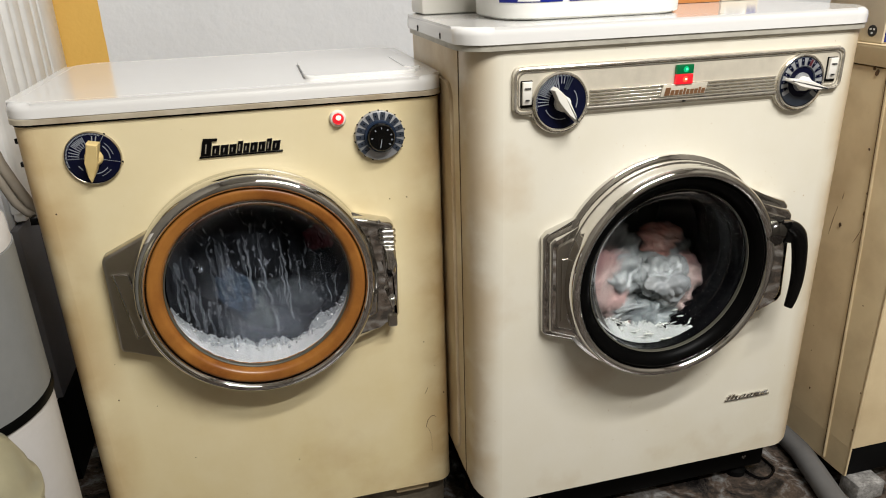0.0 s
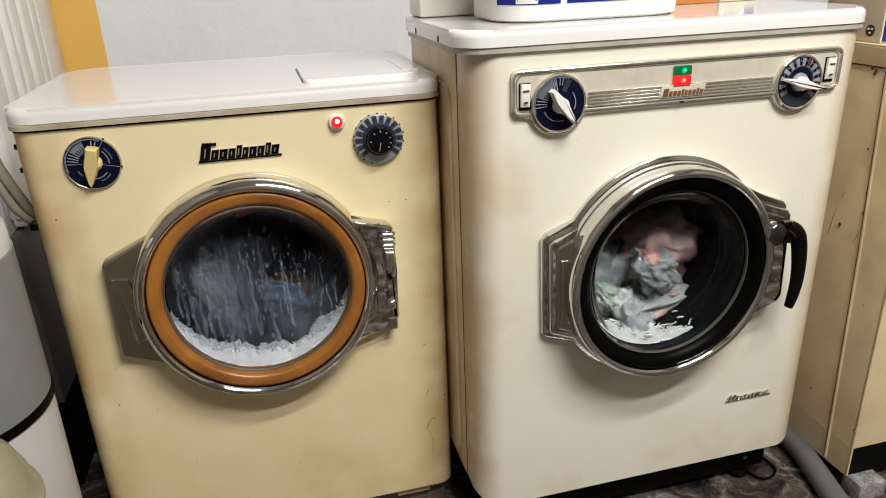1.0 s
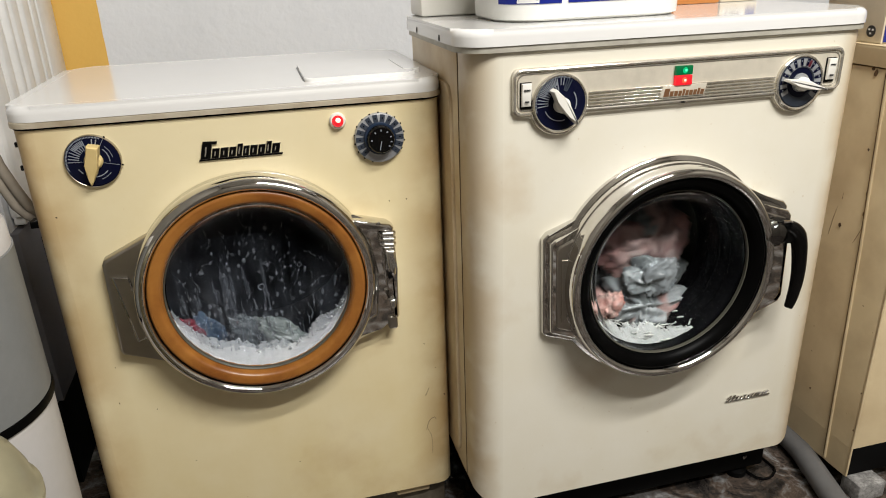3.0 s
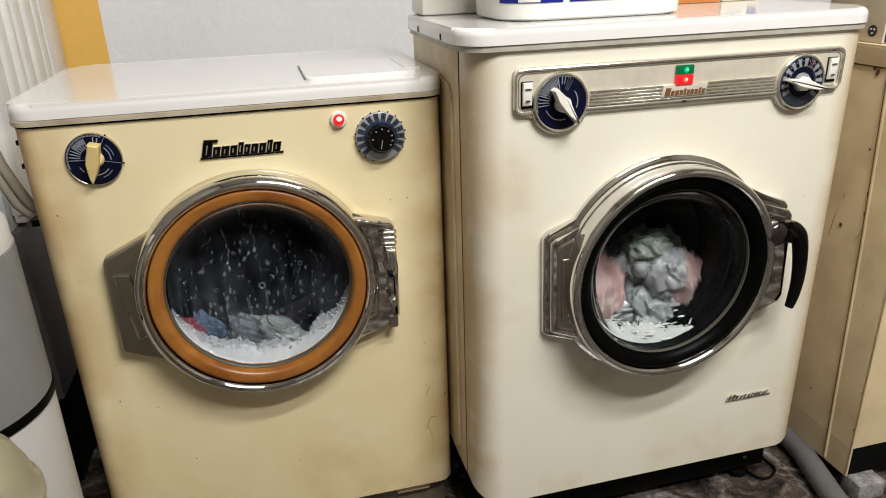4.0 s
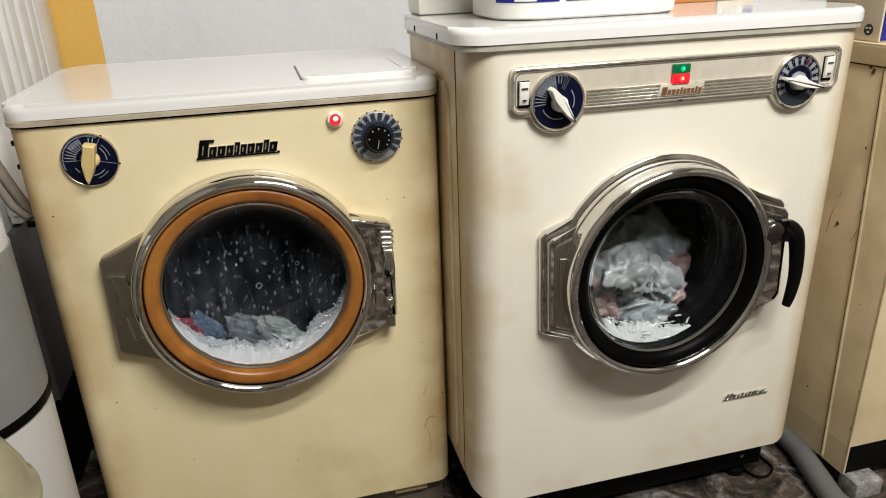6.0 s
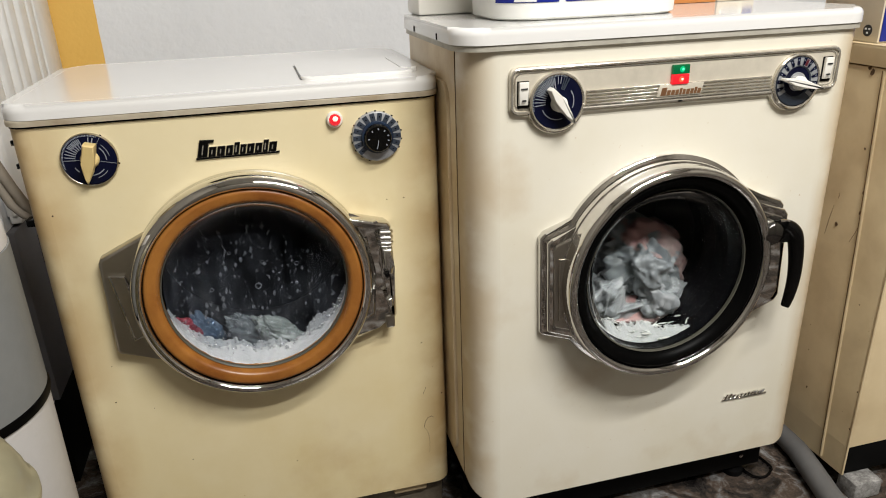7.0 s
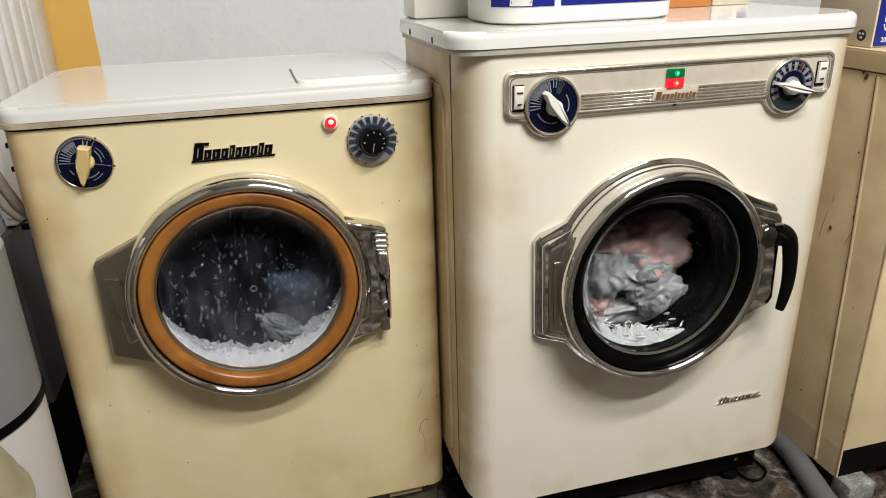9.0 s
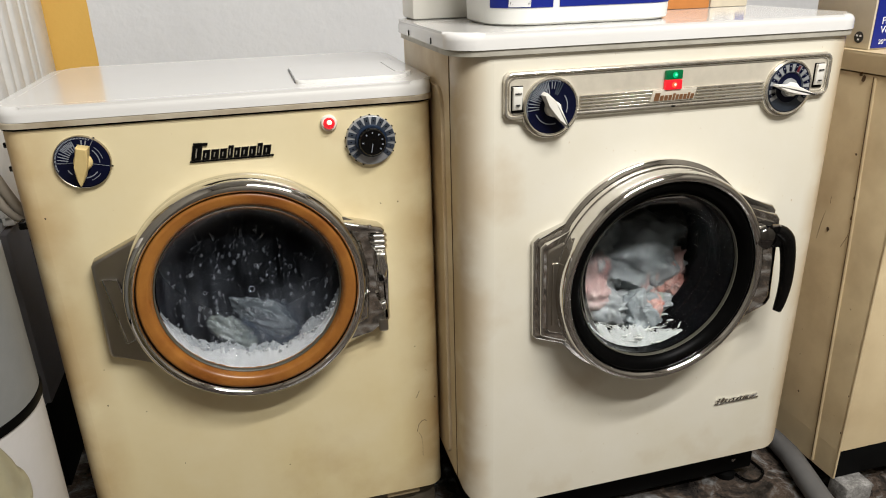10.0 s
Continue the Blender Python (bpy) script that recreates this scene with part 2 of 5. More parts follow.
CLOTH_DULL = shader("wet_dull_cotton", (0.09, 0.11, 0.115), 0.35, spots=0.8, spot_scale=45, dark=(0.22, 0.245, 0.25), bump=0.12, bump_scale=220)
CLOTH_PINK = shader("wet_pink_cotton", (0.313, 0.136, 0.129), 0.45, spots=1.0, spot_scale=14, dark=(0.340, 0.272, 0.258), bump=0.12, bump_scale=220, sheen=0.2)
CLOTH_RED_DIM = shader("soaked_red_cotton", (0.26, 0.030, 0.050), 0.6, spots=0.7, spot_scale=35, dark=(0.20, 0.02, 0.035), bump=0.12, bump_scale=220)
CLOTH_BLUE_DIM = shader("soaked_blue_cotton", (0.055, 0.095, 0.155), 0.4, spots=0.8, spot_scale=45, dark=(0.11, 0.155, 0.21), bump=0.12, bump_scale=220)
CLOTH_CORAL = shader("wet_coral_cotton", (0.408, 0.136, 0.102), 0.65, spots=0.9, spot_scale=40, dark=(0.422, 0.340, 0.313), bump=0.12, bump_scale=220)
CLOTH_ORANGE = shader("wet_orange_cotton", (0.62, 0.24, 0.06), 0.65, spots=0.4, spot_scale=30, bump=0.12, bump_scale=220)
CLOTH_GREEN = shader("wet_green_print", (0.082, 0.150, 0.102), 0.65, spots=1.0, spot_scale=60, dark=(0.374, 0.394, 0.367), bump=0.12, bump_scale=220)

# ---- mesh tools ----
PLACE = {}


def thing(name, at, label, category, group="", kind=""):
    ob = new(name)
    ob.empty_display_size = 0.05
    ob.matrix_world = Matrix.Translation(at)
    PLACE[ob] = Matrix.Translation(at)
    return tagged(ob, label, category, group, kind)


def finish(name, bm, material, smooth=40):
    bmesh.ops.recalc_face_normals(bm, faces=bm.faces)
    me = bpy.data.meshes.new(name)
    bm.to_mesh(me)
    bm.free()
    for m in material if isinstance(material, (list, tuple)) else [material]:
        me.materials.append(m)
    if smooth:
        me.shade_smooth()
        me.set_sharp_from_angle(angle=radians(smooth))
        # broad flat faces keep their own normal
        flat = {e for p in me.polygons if len(p.vertices) > 5 for e in p.edge_keys}
        if flat:
            mark = me.attributes.get("sharp_edge") or me.attributes.new("sharp_edge", "BOOLEAN", "EDGE")
            for e in me.edges:
                if e.key in flat:
                    mark.data[e.index].value = True
    return me


def part(name, bm, material, parent, label="", at=None, smooth=40):
    """One mesh under a thing or part; bm is in world places. at: the part's own origin."""
    base = PLACE[parent]
    here = Matrix.Translation(at) if at else base.copy()
    bmesh.ops.transform(bm, matrix=here.inverted(), verts=bm.verts)
    ob = new(name, finish(name, bm, material, smooth))
    ob.parent = parent
    ob.matrix_basis = base.inverted() @ here
    PLACE[ob] = here
    if label:
        tagged(ob, label)
    return ob


def solid(name, bm, material, label, category="", group="", kind="", at=(0, 0, 0), smooth=40):
    bmesh.ops.transform(bm, matrix=Matrix.Translation(at).inverted(), verts=bm.verts)
    ob = new(name, finish(name, bm, material, smooth))
    ob.matrix_world = Matrix.Translation(at)
    PLACE[ob] = Matrix.Translation(at)
    return tagged(ob, label, category, group, kind)


def box(x0, x1, y0, y1, z0, z1, bevel=0.0, seg=2, bm=None, turn=None):
    b = bmesh.new()
    bmesh.ops.create_cube(b, size=1)
    m = Matrix.Translation(((x0 + x1) / 2, (y0 + y1) / 2, (z0 + z1) / 2))
    if turn:
        m = m @ turn
    bmesh.ops.transform(b, matrix=Matrix.Diagonal((x1 - x0, y1 - y0, z1 - z0, 1)), verts=b.verts)
    if bevel:
        bmesh.ops.bevel(b, geom=b.edges[:], offset=bevel, segments=seg, profile=0.5, affect="EDGES")
    bmesh.ops.transform(b, matrix=m, verts=b.verts)
    return merge(bm, b)


def merge(into, b):
    if into is None:
        return b
    me = bpy.data.meshes.new("tmp")
    b.to_mesh(me)
    b.free()
    into.from_mesh(me)
    bpy.data.meshes.remove(me)
    return into


def lathe(cx, cz, profile, seg=96, closed=False, bm=None, axis="y", cy=0.0):
    """Turns (radius, depth) about the y axis through (cx, cz), or about z through (cx, cy) for axis z."""
    b = bmesh.new()
    rings = []
    for r, d in profile:
        if r < 1e-6:
            co = (cx, d, cz) if axis == "y" else (cx, cy, d)
            rings.append([b.verts.new(co)])
            continue
        ring = []
        for i in range(seg):
            a = 2 * math.pi * i / seg
            if axis == "y":
                ring.append(b.verts.new((cx + r * math.cos(a), d, cz + r * math.sin(a))))
            else:
                ring.append(b.verts.new((cx + r * math.cos(a), cy + r * math.sin(a), d)))
        rings.append(ring)
    pairs = list(zip(rings, rings[1:]))
    if closed:
        pairs.append((rings[-1], rings[0]))
    for p, q in pairs:
        for i in range(seg):
            j = (i + 1) % seg
            if len(p) == 1 and len(q) == 1:
                continue
            if len(p) == 1:
                b.faces.new((p[0], q[j], q[i]))
            elif len(q) == 1:
                b.faces.new((p[i], p[j], q[0]))
            else:
                b.faces.new((p[i], p[j], q[j], q[i]))
    return merge(bm, b)


def arc(cx, cz, r, a0, a1, n):
    return [(cx + r * math.cos(radians(a0 + (a1 - a0) * i / n)), cz + r * math.sin(radians(a0 + (a1 - a0) * i / n))) for i in range(n + 1)]


def rounded(x0, x1, z0, z1, r, n=6):
    return arc(x1 - r, z1 - r, r, 0, 90, n) + arc(x0 + r, z1 - r, r, 90, 180, n) + arc(x0 + r, z0 + r, r, 180, 270, n) + arc(x1 - r, z0 + r, r, 270, 360, n)


def prism(points, d0, d1, bevel=0.0, bm=None, plane="xz", seg=2):
    """A flat outline given thickness from d0 to d1 (along y for plane xz, along z for plane xy); the d1 rim is bevelled."""
    b = bmesh.new()
    put = (lambda u, v, d: (u, d, v)) if plane == "xz" else (lambda u, v, d: (u, v, d))
    lo = [b.verts.new(put(u, v, d0)) for u, v in points]
    hi = [b.verts.new(put(u, v, d1)) for u, v in points]
    n = len(points)
    top = b.faces.new(hi)
    b.faces.new(lo)
    for i in range(n):
        b.faces.new((lo[i], lo[(i + 1) % n], hi[(i + 1) % n], hi[i]))
    if bevel:
        bmesh.ops.bevel(b, geom=list(top.edges), offset=bevel, segments=seg, profile=0.5, affect="EDGES")
    return merge(bm, b)


def tube(path, r, sides=8, closed=False, bm=None, caps=True, taper=None):
    b = bmesh.new()
    pts = [Vector(p) for p in path]
    rings, up = [], None
    n = len(pts)
    for i, p in enumerate(pts):
        a = pts[(i - 1) % n] if closed or i > 0 else p
        c = pts[(i + 1) % n] if closed or i < n - 1 else p
        t = (c - a).normalized()
        if up is None:
            up = t.orthogonal().normalized()
        up = (up - t * up.dot(t)).normalized()
        side = t.cross(up)
        rr = r * (taper[i] if taper else 1)
        rings.append([b.verts.new(p + (up * math.cos(2 * math.pi * k / sides) + side * math.sin(2 * math.pi * k / sides)) * rr) for k in range(sides)])
    pairs = list(zip(rings, rings[1:])) + ([(rings[-1], rings[0])] if closed else [])
    for p, q in pairs:
        for k in range(sides):
            b.faces.new((p[k], p[(k + 1) % sides], q[(k + 1) % sides], q[k]))
    if caps and not closed:
        b.faces.new(rings[0])
        b.faces.new(rings[-1])
    return merge(bm, b)


def shell_with_hole(x0, x1, y0, y1, z0, z1, r, hx, hz, hr, lip=0.04, low=0.0):
    """A sheet-metal cabinet: rounded upright corners, open porthole of radius hr in its front, flanged inwards."""
    b = bmesh.new()
    fx0, fx1 = x0 + r, x1 - r
    corners = [math.atan2(z - hz, x - hx) for x, z in ((fx1, z1), (fx0, z1), (fx0, z0), (fx1, z0))]
    angles = sorted({round(a % (2 * math.pi), 6) for a in [2 * math.pi * i / 96 for i in range(96)] + corners})
    outer, inner, back = [], [], []
    for a in angles:
        c, s = math.cos(a), math.sin(a)
        k = min([((fx1 if c > 0 else fx0) - hx) / c if abs(c) > 1e-9 else 1e9, ((z1 if s > 0 else z0) - hz) / s if abs(s) > 1e-9 else 1e9])
        outer.append(b.verts.new((hx + k * c, y0, hz + k * s)))
        inner.append(b.verts.new((hx + hr * c, y0, hz + hr * s)))
        back.append(b.verts.new((hx + hr * c, y0 + lip, hz + hr * s)))
    n = len(angles)
    for i in range(n):
        j = (i + 1) % n
        b.faces.new((outer[i], outer[j], inner[j], inner[i]))
        b.faces.new((inner[i], inner[j], back[j], back[i]))
    plan = arc(x1 - r, y0 + r, r, -90, 0, 8) + arc(x1 - 0.01, y1 - 0.01, 0.01, 0, 90, 3) + arc(x0 + 0.01, y1 - 0.01, 0.01, 90, 180, 3) + arc(x0 + r, y0 + r, r, 180, 270, 8)
    lo = [b.verts.new((x, y, z0 + low * min(1, max(0, (y - y0) / r)) ** 0.7)) for x, y in plan]
    hi = [b.verts.new((x, y, z1)) for x, y in plan]
    for i in range(len(plan) - 1):
        b.faces.new((lo[i], lo[i + 1], hi[i + 1], hi[i]))
    b.faces.new(hi)
    b.faces.new(lo)
    bmesh.ops.remove_doubles(b, verts=b.verts, dist=1e-5)
    return b


def lettering(text, size, m, material, name, parent, depth=0.0004):
    cu = bpy.data.curves.new("text", "FONT")
    cu.body, cu.size, cu.extrude = text, size, depth
    tmp = bpy.data.objects.new("text", cu)
    scene.collection.objects.link(tmp)
    me = bpy.data.meshes.new_from_object(tmp.evaluated_get(bpy.context.evaluated_depsgraph_get()))
    b = bmesh.new()
    b.from_mesh(me)
    bpy.data.objects.remove(tmp)
    bpy.data.curves.remove(cu)
    bmesh.ops.transform(b, matrix=m, verts=b.verts)
    return part(name, b, material, parent, smooth=0)


# ---- the room ----
def build_room():
    W, E, N, S, H = -0.75, 2.3, 0.93, -2.6, 2.9
    pier_x, pier_y = -0.45, 0.30
    floor = solid("floor", box(W - 0.2, E + 0.2, S - 0.2, N + 0.2, FLOOR - 0.1, FLOOR), STONE, "dark mottled stone floor", kind="structure", smooth=0)
    solid("ceiling", box(W - 0.2, E + 0.2, S - 0.2, N + 0.2, H, H + 0.1), CEILING_PAINT, "white painted ceiling", kind="structure", smooth=0)
    solid("wall_north", box(W, E, N, N + 0.15, FLOOR, H), WALL_WHITE, "rough white plaster wall", kind="structure", smooth=0)
    edge = [(-0.3400 + 0.0016 * noise.noise(Vector((k * 0.45, 3, 0))) + 0.0010 * noise.noise(Vector((k * 1.7, 8, 0))), FLOOR + 0.004 + (H - FLOOR - 0.008) * k / 90) for k in range(91)]
    solid("trim_ochre", prism([(W + 0.002, FLOOR + 0.004)] + edge + [(W + 0.002, H - 0.004)], N + 0.001, N - 0.0015), WALL_OCHRE, "ochre painted strip of plaster wall", kind="structure", smooth=0)
    solid("wall_west", box(W - 0.15, W, S, N, FLOOR, H), WALL_CELLAR, "brown cellar side wall", kind="structure", smooth=0)
    solid("wall_pier", box(W, pier_x - 0.03, 0.34, N, FLOOR, H), WALL_WHITE, "white plaster pier beside the radiator", kind="structure", smooth=0)
    solid("wall_east", box(E, E + 0.15, S, N, FLOOR, H), WALL_CELLAR, "brown cellar side wall", kind="structure", smooth=0)
    solid("wall_south", box(W, E, S - 0.15, S, FLOOR, H), WALL_CELLAR, "brown cellar wall", kind="structure", smooth=0)
    # shade under the radiator painted as a grey slab, the shadow below as black
    solid("shaded_wall", box(W, pier_x - 0.015, 0.337, N - 0.005, 0.19, 0.585, 0.004), SHADED_WALL_GREY, "wall below the radiator with its shade painted dark grey", kind="structure")
    solid("wall_shadow_gap", box(W, pier_x - 0.02, 0.336, N - 0.004, FLOOR, 0.185), BLACK_METAL, "black box standing in for the shadow at the wall's foot", kind="structure", smooth=0)
    # lamp housing in the ceiling over the lamp
    for y in (-1.38, -1.92):
        t = thing("ceiling_light", (0.92, y, 2.9), "white ceiling light with a long fitting", "light", "ceiling lights")
        part("housing", box(0.21, 1.63, y - 0.07, y + 0.07, 2.83, 2.9, 0.01), PLASTIC_WHITE, t)


def build_radiator():
    """A flat white wall radiator seen almost edge on: leaves with narrow grooves between them."""
    t = thing("radiator", (-0.47, 0.6, 0.06), "white ribbed panel radiator on the wall", "radiator")
    part("panel", box(-0.478, -0.462, 0.36, 0.925, 0.61, 1.45, 0.004), RADIATOR_WHITE, t)
    for y0, y1, x in ((0.352, 0.452, -0.449), (0.466, 0.524, -0.450), (0.540, 0.580, -0.4475), (0.592, 0.655, -0.449), (0.668, 0.7385, -0.448)):
        b = prism([(-0.464, y0), (-0.455, y0 + 0.002), (x - 0.001, y0 + 0.009), (x, y0 + 0.016), (x, y1 - 0.012), (x - 0.001, y1 - 0.006), (-0.455, y1 - 0.001), (-0.464, y1)], 0.615, 1.44, 0.003, plane="xy")
        part("rib", b, RADIATOR_WHITE, t)
    part("end_strip", box(-0.472, -0.447, 0.7425, 0.786, FLOOR, 1.6, 0.004), RADIATOR_WHITE, t)
    part("corner_strip", box(-0.472, -0.4435, 0.788, 0.925, FLOOR, 1.6, 0.006), RADIATOR_WHITE, t)
    part("bottom_rail", box(-0.475, -0.452, 0.36, 0.74, 0.595, 0.614, 0.004), RADIATOR_WHITE, t)


# ---- parts that both machines share ----
def dial_ticks(cx, cz, y, r0, r1, angles, w, material, parent, name="tick_mark"):
    b = bmesh.new()
    for a in angles:
        c, s = math.cos(radians(a)), math.sin(radians(a))
        pts = [(cx + c * r0 - s * w, cz + s * r0 + c * w), (cx + c * r1 - s * w, cz + s * r1 + c * w), (cx + c * r1 + s * w, cz + s * r1 - c * w), (cx + c * r0 + s * w, cz + s * r0 - c * w)]
        prism(pts, y, y - 0.0004, bm=b)
    return tagged(part(name, b, material, parent, smooth=0), kind="stuff")


def pointer(cx, cz, y, length, tail, width, angle, material, parent, depth=0.022, tip=0.75):
    """A grip that tapers to a point, on a round hub."""
    c, s = math.cos(radians(angle)), math.sin(radians(angle))
    outline = [(-tail, -width * tip), (-tail * 0.5, -width * (0.55 + 0.45 * tip)), (0, -width), (length * 0.45, -width * 0.55), (length, -width * 0.12), (length, width * 0.12), (length * 0.45, width * 0.55), (0, width), (-tail * 0.5, width * (0.55 + 0.45 * tip)), (-tail, width * tip)]
    b = prism([(cx + u * c - v * s, cz + u * s + v * c) for u, v in outline], y - 0.004, y - depth, 0.0025)
    lathe(cx, cz, [(0.0001, y), (width * 1.55, y), (width * 1.5, y - depth * 0.45), (width * 1.1, y - depth * 0.6), (0.0001, y - depth * 0.6)], 32, bm=b)
    return part("pointer", b, material, parent)


def bars(spec, y, material, parent, name, slant=0.0, depth=0.0006):
    b = bmesh.new()
    for x0, x1, z0, z1 in spec:
        k = slant * (z1 - z0)
        prism([(x0, z0), (x1, z0), (x1 + k, z1), (x0 + k, z1)], y, y - depth, bm=b)
    ob = part(name, b, material, parent, smooth=0)
    return tagged(ob, kind="stuff") if len(spec) > 1 else ob


def lid_block(x0, x1, y0, y1, z0, z1, r, bevel):
    return prism(rounded(x0, x1, y0, y1, r, 8), z0, z1, bevel, plane="xy", seg=5)


def bowl_y(r, rim_y, rim_r, depth):
    """Depth of a door glass that bulges into the drum: nearly flat in its middle, steep towards the rim."""
    return rim_y + depth * (1 - min(r / rim_r, 1.0) ** 5)


def bowl_profile(rim_y, rim_r, depth, thick, n=40):
    rs = [rim_r * (1 - (k / n) ** 1.6) for k in range(n)] + [0.0001]
    front = [(r, bowl_y(r, rim_y, rim_r, depth)) for r in rs]
    back = [(max(r - thick * 0.6 * (r / rim_r) ** 4, 0.0001), bowl_y(r, rim_y, rim_r, depth) + thick) for r in reversed(rs)]
    return front + back


def drum(cx, cz, y0, r, mouth, depth, parent):
    """Tub mouth, drum wall with rows of holes pressed as dimples, and back plate."""
    t = part("drum", lathe(cx, cz, [(mouth, y0), (mouth + 0.006, y0 + 0.02), (r, y0 + 0.05), (r, y0 + depth), (0.06, y0 + depth + 0.015), (0.0001, y0 + depth)], 72), DRUM, parent, "perforated steel drum, its dim inside coloured near-black")
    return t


# ---- yellowed machine ----
LX, LZ = -0.005, 0.5585


def build_left_machine():
    t = thing("washing_machine", (0, 0.22, FLOOR), "old yellowed enamel front-loading washing machine with amber door ring", "washing machine", "vintage washing machines")
    body = part("body", shell_with_hole(-0.33, 0.33, 0, 0.476, 0.051, 0.851, 0.032, LX, LZ, 0.178), ENAMEL_YELLOW, t, "yellowed enamel cabinet with chips")
    part("plinth", box(-0.30, 0.318, 0.03, 0.44, FLOOR, 0.050, 0.006), shader("worn_plinth", (0.22, 0.19, 0.14), 0.7, spots=0.8, spot_scale=40, dark=(0.08, 0.06, 0.04)), t, "scuffed grey base strip")
    part("plinth_clip", box(0.21, 0.28, 0.012, 0.032, 0.028, 0.049, 0.003), ENAMEL_TAN, t)
    trim = part("trim", lid_block(-0.3345, 0.3345, -0.0055, 0.474, 0.8525, 0.8615, 0.036, 0.003), BRASS_TRIM, t, "tarnished metal edge strip")
    part("trim_gap", lid_block(-0.3312, 0.3312, -0.0012, 0.473, 0.8490, 0.8524, 0.033, 0.0004), PLASTIC_BLACK, t)
    lid = part("lid", lid_block(-0.336, 0.336, -0.0065, 0.478, 0.8617, 0.884, 0.045, 0.013), ENAMEL_WHITE, t, "glossy white enamel lid")
    part("lid_rim", tube([(x, y, 0.8820) for x, y in rounded(-0.321, 0.321, 0.009, 0.464, 0.036, 8)], 0.0022, 8, closed=True), ENAMEL_WHITE, lid)
    part("hatch_recess", lid_block(0.108, 0.20, 0.048, 0.2485, 0.8825, 0.8846, 0.016, 0.0006), PLASTIC_BLACK, lid)
    hatch = part("hatch", lid_block(0.1105, 0.300, 0.044, 0.250, 0.884, 0.890, 0.015, 0.004), ENAMEL_WHITE, lid, "white detergent hatch")
    part("hatch_side", lid_block(0.284, 0.312, 0.07, 0.235, 0.884, 0.8912, 0.012, 0.0045), ENAMEL_WHITE, lid)

    # door
    door = part("door", lathe(LX, LZ, [(0.165, 0.0), (0.1965, 0.0), (0.1985, -0.002), (0.1988, -0.009), (0.1975, -0.0108), (0.1972, -0.013), (0.1985, -0.020), (0.1988, -0.030), (0.1980, -0.0385), (0.1955, -0.0450), (0.1915, -0.0498), (0.1865, -0.0520), (0.1825, -0.0518), (0.1795, -0.0490), (0.1780, -0.0440), (0.176, -0.038), (0.165, -0.02)], 160, closed=True), CHROME, t, "chromed round door frame")
    part("door_ring", lathe(LX, LZ, [(0.1782, -0.034), (0.1772, -0.0450), (0.1745, -0.0478), (0.1700, -0.0484), (0.1660, -0.0474), (0.1610, -0.0476), (0.1570, -0.0450), (0.1542, -0.0390), (0.1530, -0.0310), (0.1515, -0.018), (0.170, -0.016)], 160, closed=True), RUBBER_ORANGE, door, "amber rubber door ring")
    part("ring_groove", lathe(LX, LZ, [(0.1797, -0.043), (0.1792, -0.0474), (0.1782, -0.0474), (0.1777, -0.043)], 128, closed=True), PLASTIC_BLACK, door)
    g = part("glass", lathe(LX, LZ, bowl_profile(-0.026, 0.1525, 0.048, 0.004), 128), GLASS_WET, door, "wet fogged round door glass")
    g.visible_shadow = False
    part("glass_bead", lathe(LX, LZ, [(0.1538, -0.031), (0.1522, -0.0340), (0.1503, -0.0315), (0.1512, -0.024)], 128, closed=True), SEAL_IVORY, door)
    # hinge cover
    hc = part("hinge_cover", prism([(-0.242, 0.630), (-0.238, 0.638), (-0.150, 0.680), (-0.178, 0.56), (-0.145, 0.432), (-0.178, 0.445), (-0.240, 0.466), (-0.244, 0.473)], 0, -0.020, 0.005, seg=3), STEEL_WORN, t, "worn nickel hinge cover")
    edge = [(-0.229, 0.608), (-0.2065, 0.606)] + [(-0.2065 + 0.014 * math.sin(math.pi * k / 20) ** 1.3, 0.606 - 0.108 * k / 10) for k in range(1, 11)] + [(-0.193, 0.4965), (-0.212, 0.490)]
    part("grip_plate", prism(edge, -0.019, -0.0228, 0.001), STEEL_WORN, hc)
    part("plate_edge", tube([(u, -0.0225, v) for u, v in edge], 0.0021, 8, closed=True), CHROME, hc)
    # latch side
    lc = part("latch_cover", prism([(0.130, 0.685), (0.160, 0.664), (0.222, 0.647), (0.231, 0.639), (0.2335, 0.560), (0.233, 0.466), (0.228, 0.460), (0.195, 0.450), (0.150, 0.425), (0.170, 0.555)], 0, -0.024, 0.006, seg=4), CHROME, t, "chromed latch cover")
    part("latch_top", prism([(0.155, 0.668), (0.222, 0.6505), (0.228, 0.644), (0.226, 0.637), (0.190, 0.644), (0.160, 0.652)], -0.018, -0.044, 0.005, seg=4), CHROME, lc)
    lever = [(0.2075, 0.612), (0.2265, 0.612), (0.2275, 0.57), (0.2270, 0.52), (0.2275, 0.472), (0.2185, 0.472), (0.2140, 0.52), (0.2095, 0.57)]
    part("latch_lever", prism(lever, -0.020, -0.044, 0.007, seg=5), CHROME, lc, "chromed latch lever")
    for k, z in enumerate((0.6335, 0.6235, 0.6135)):
        b = tube([(0.2080 + 0.0006 * k, -0.034, z), (0.2100 + 0.0006 * k, -0.040, z), (0.2240, -0.040, z - 0.001), (0.2262, -0.034, z - 0.001)], 0.0062, 16)
        part("grip_rib", b, LATCH_BRIGHT, lc, "bright worn chrome grip")
    part("latch_bow", prism([(0.2095, 0.606), (0.2265, 0.606), (0.2278, 0.580), (0.2262, 0.560), (0.2200, 0.556), (0.2125, 0.566)], -0.036, -0.0505, 0.006, seg=5), LATCH_BRIGHT, lc)
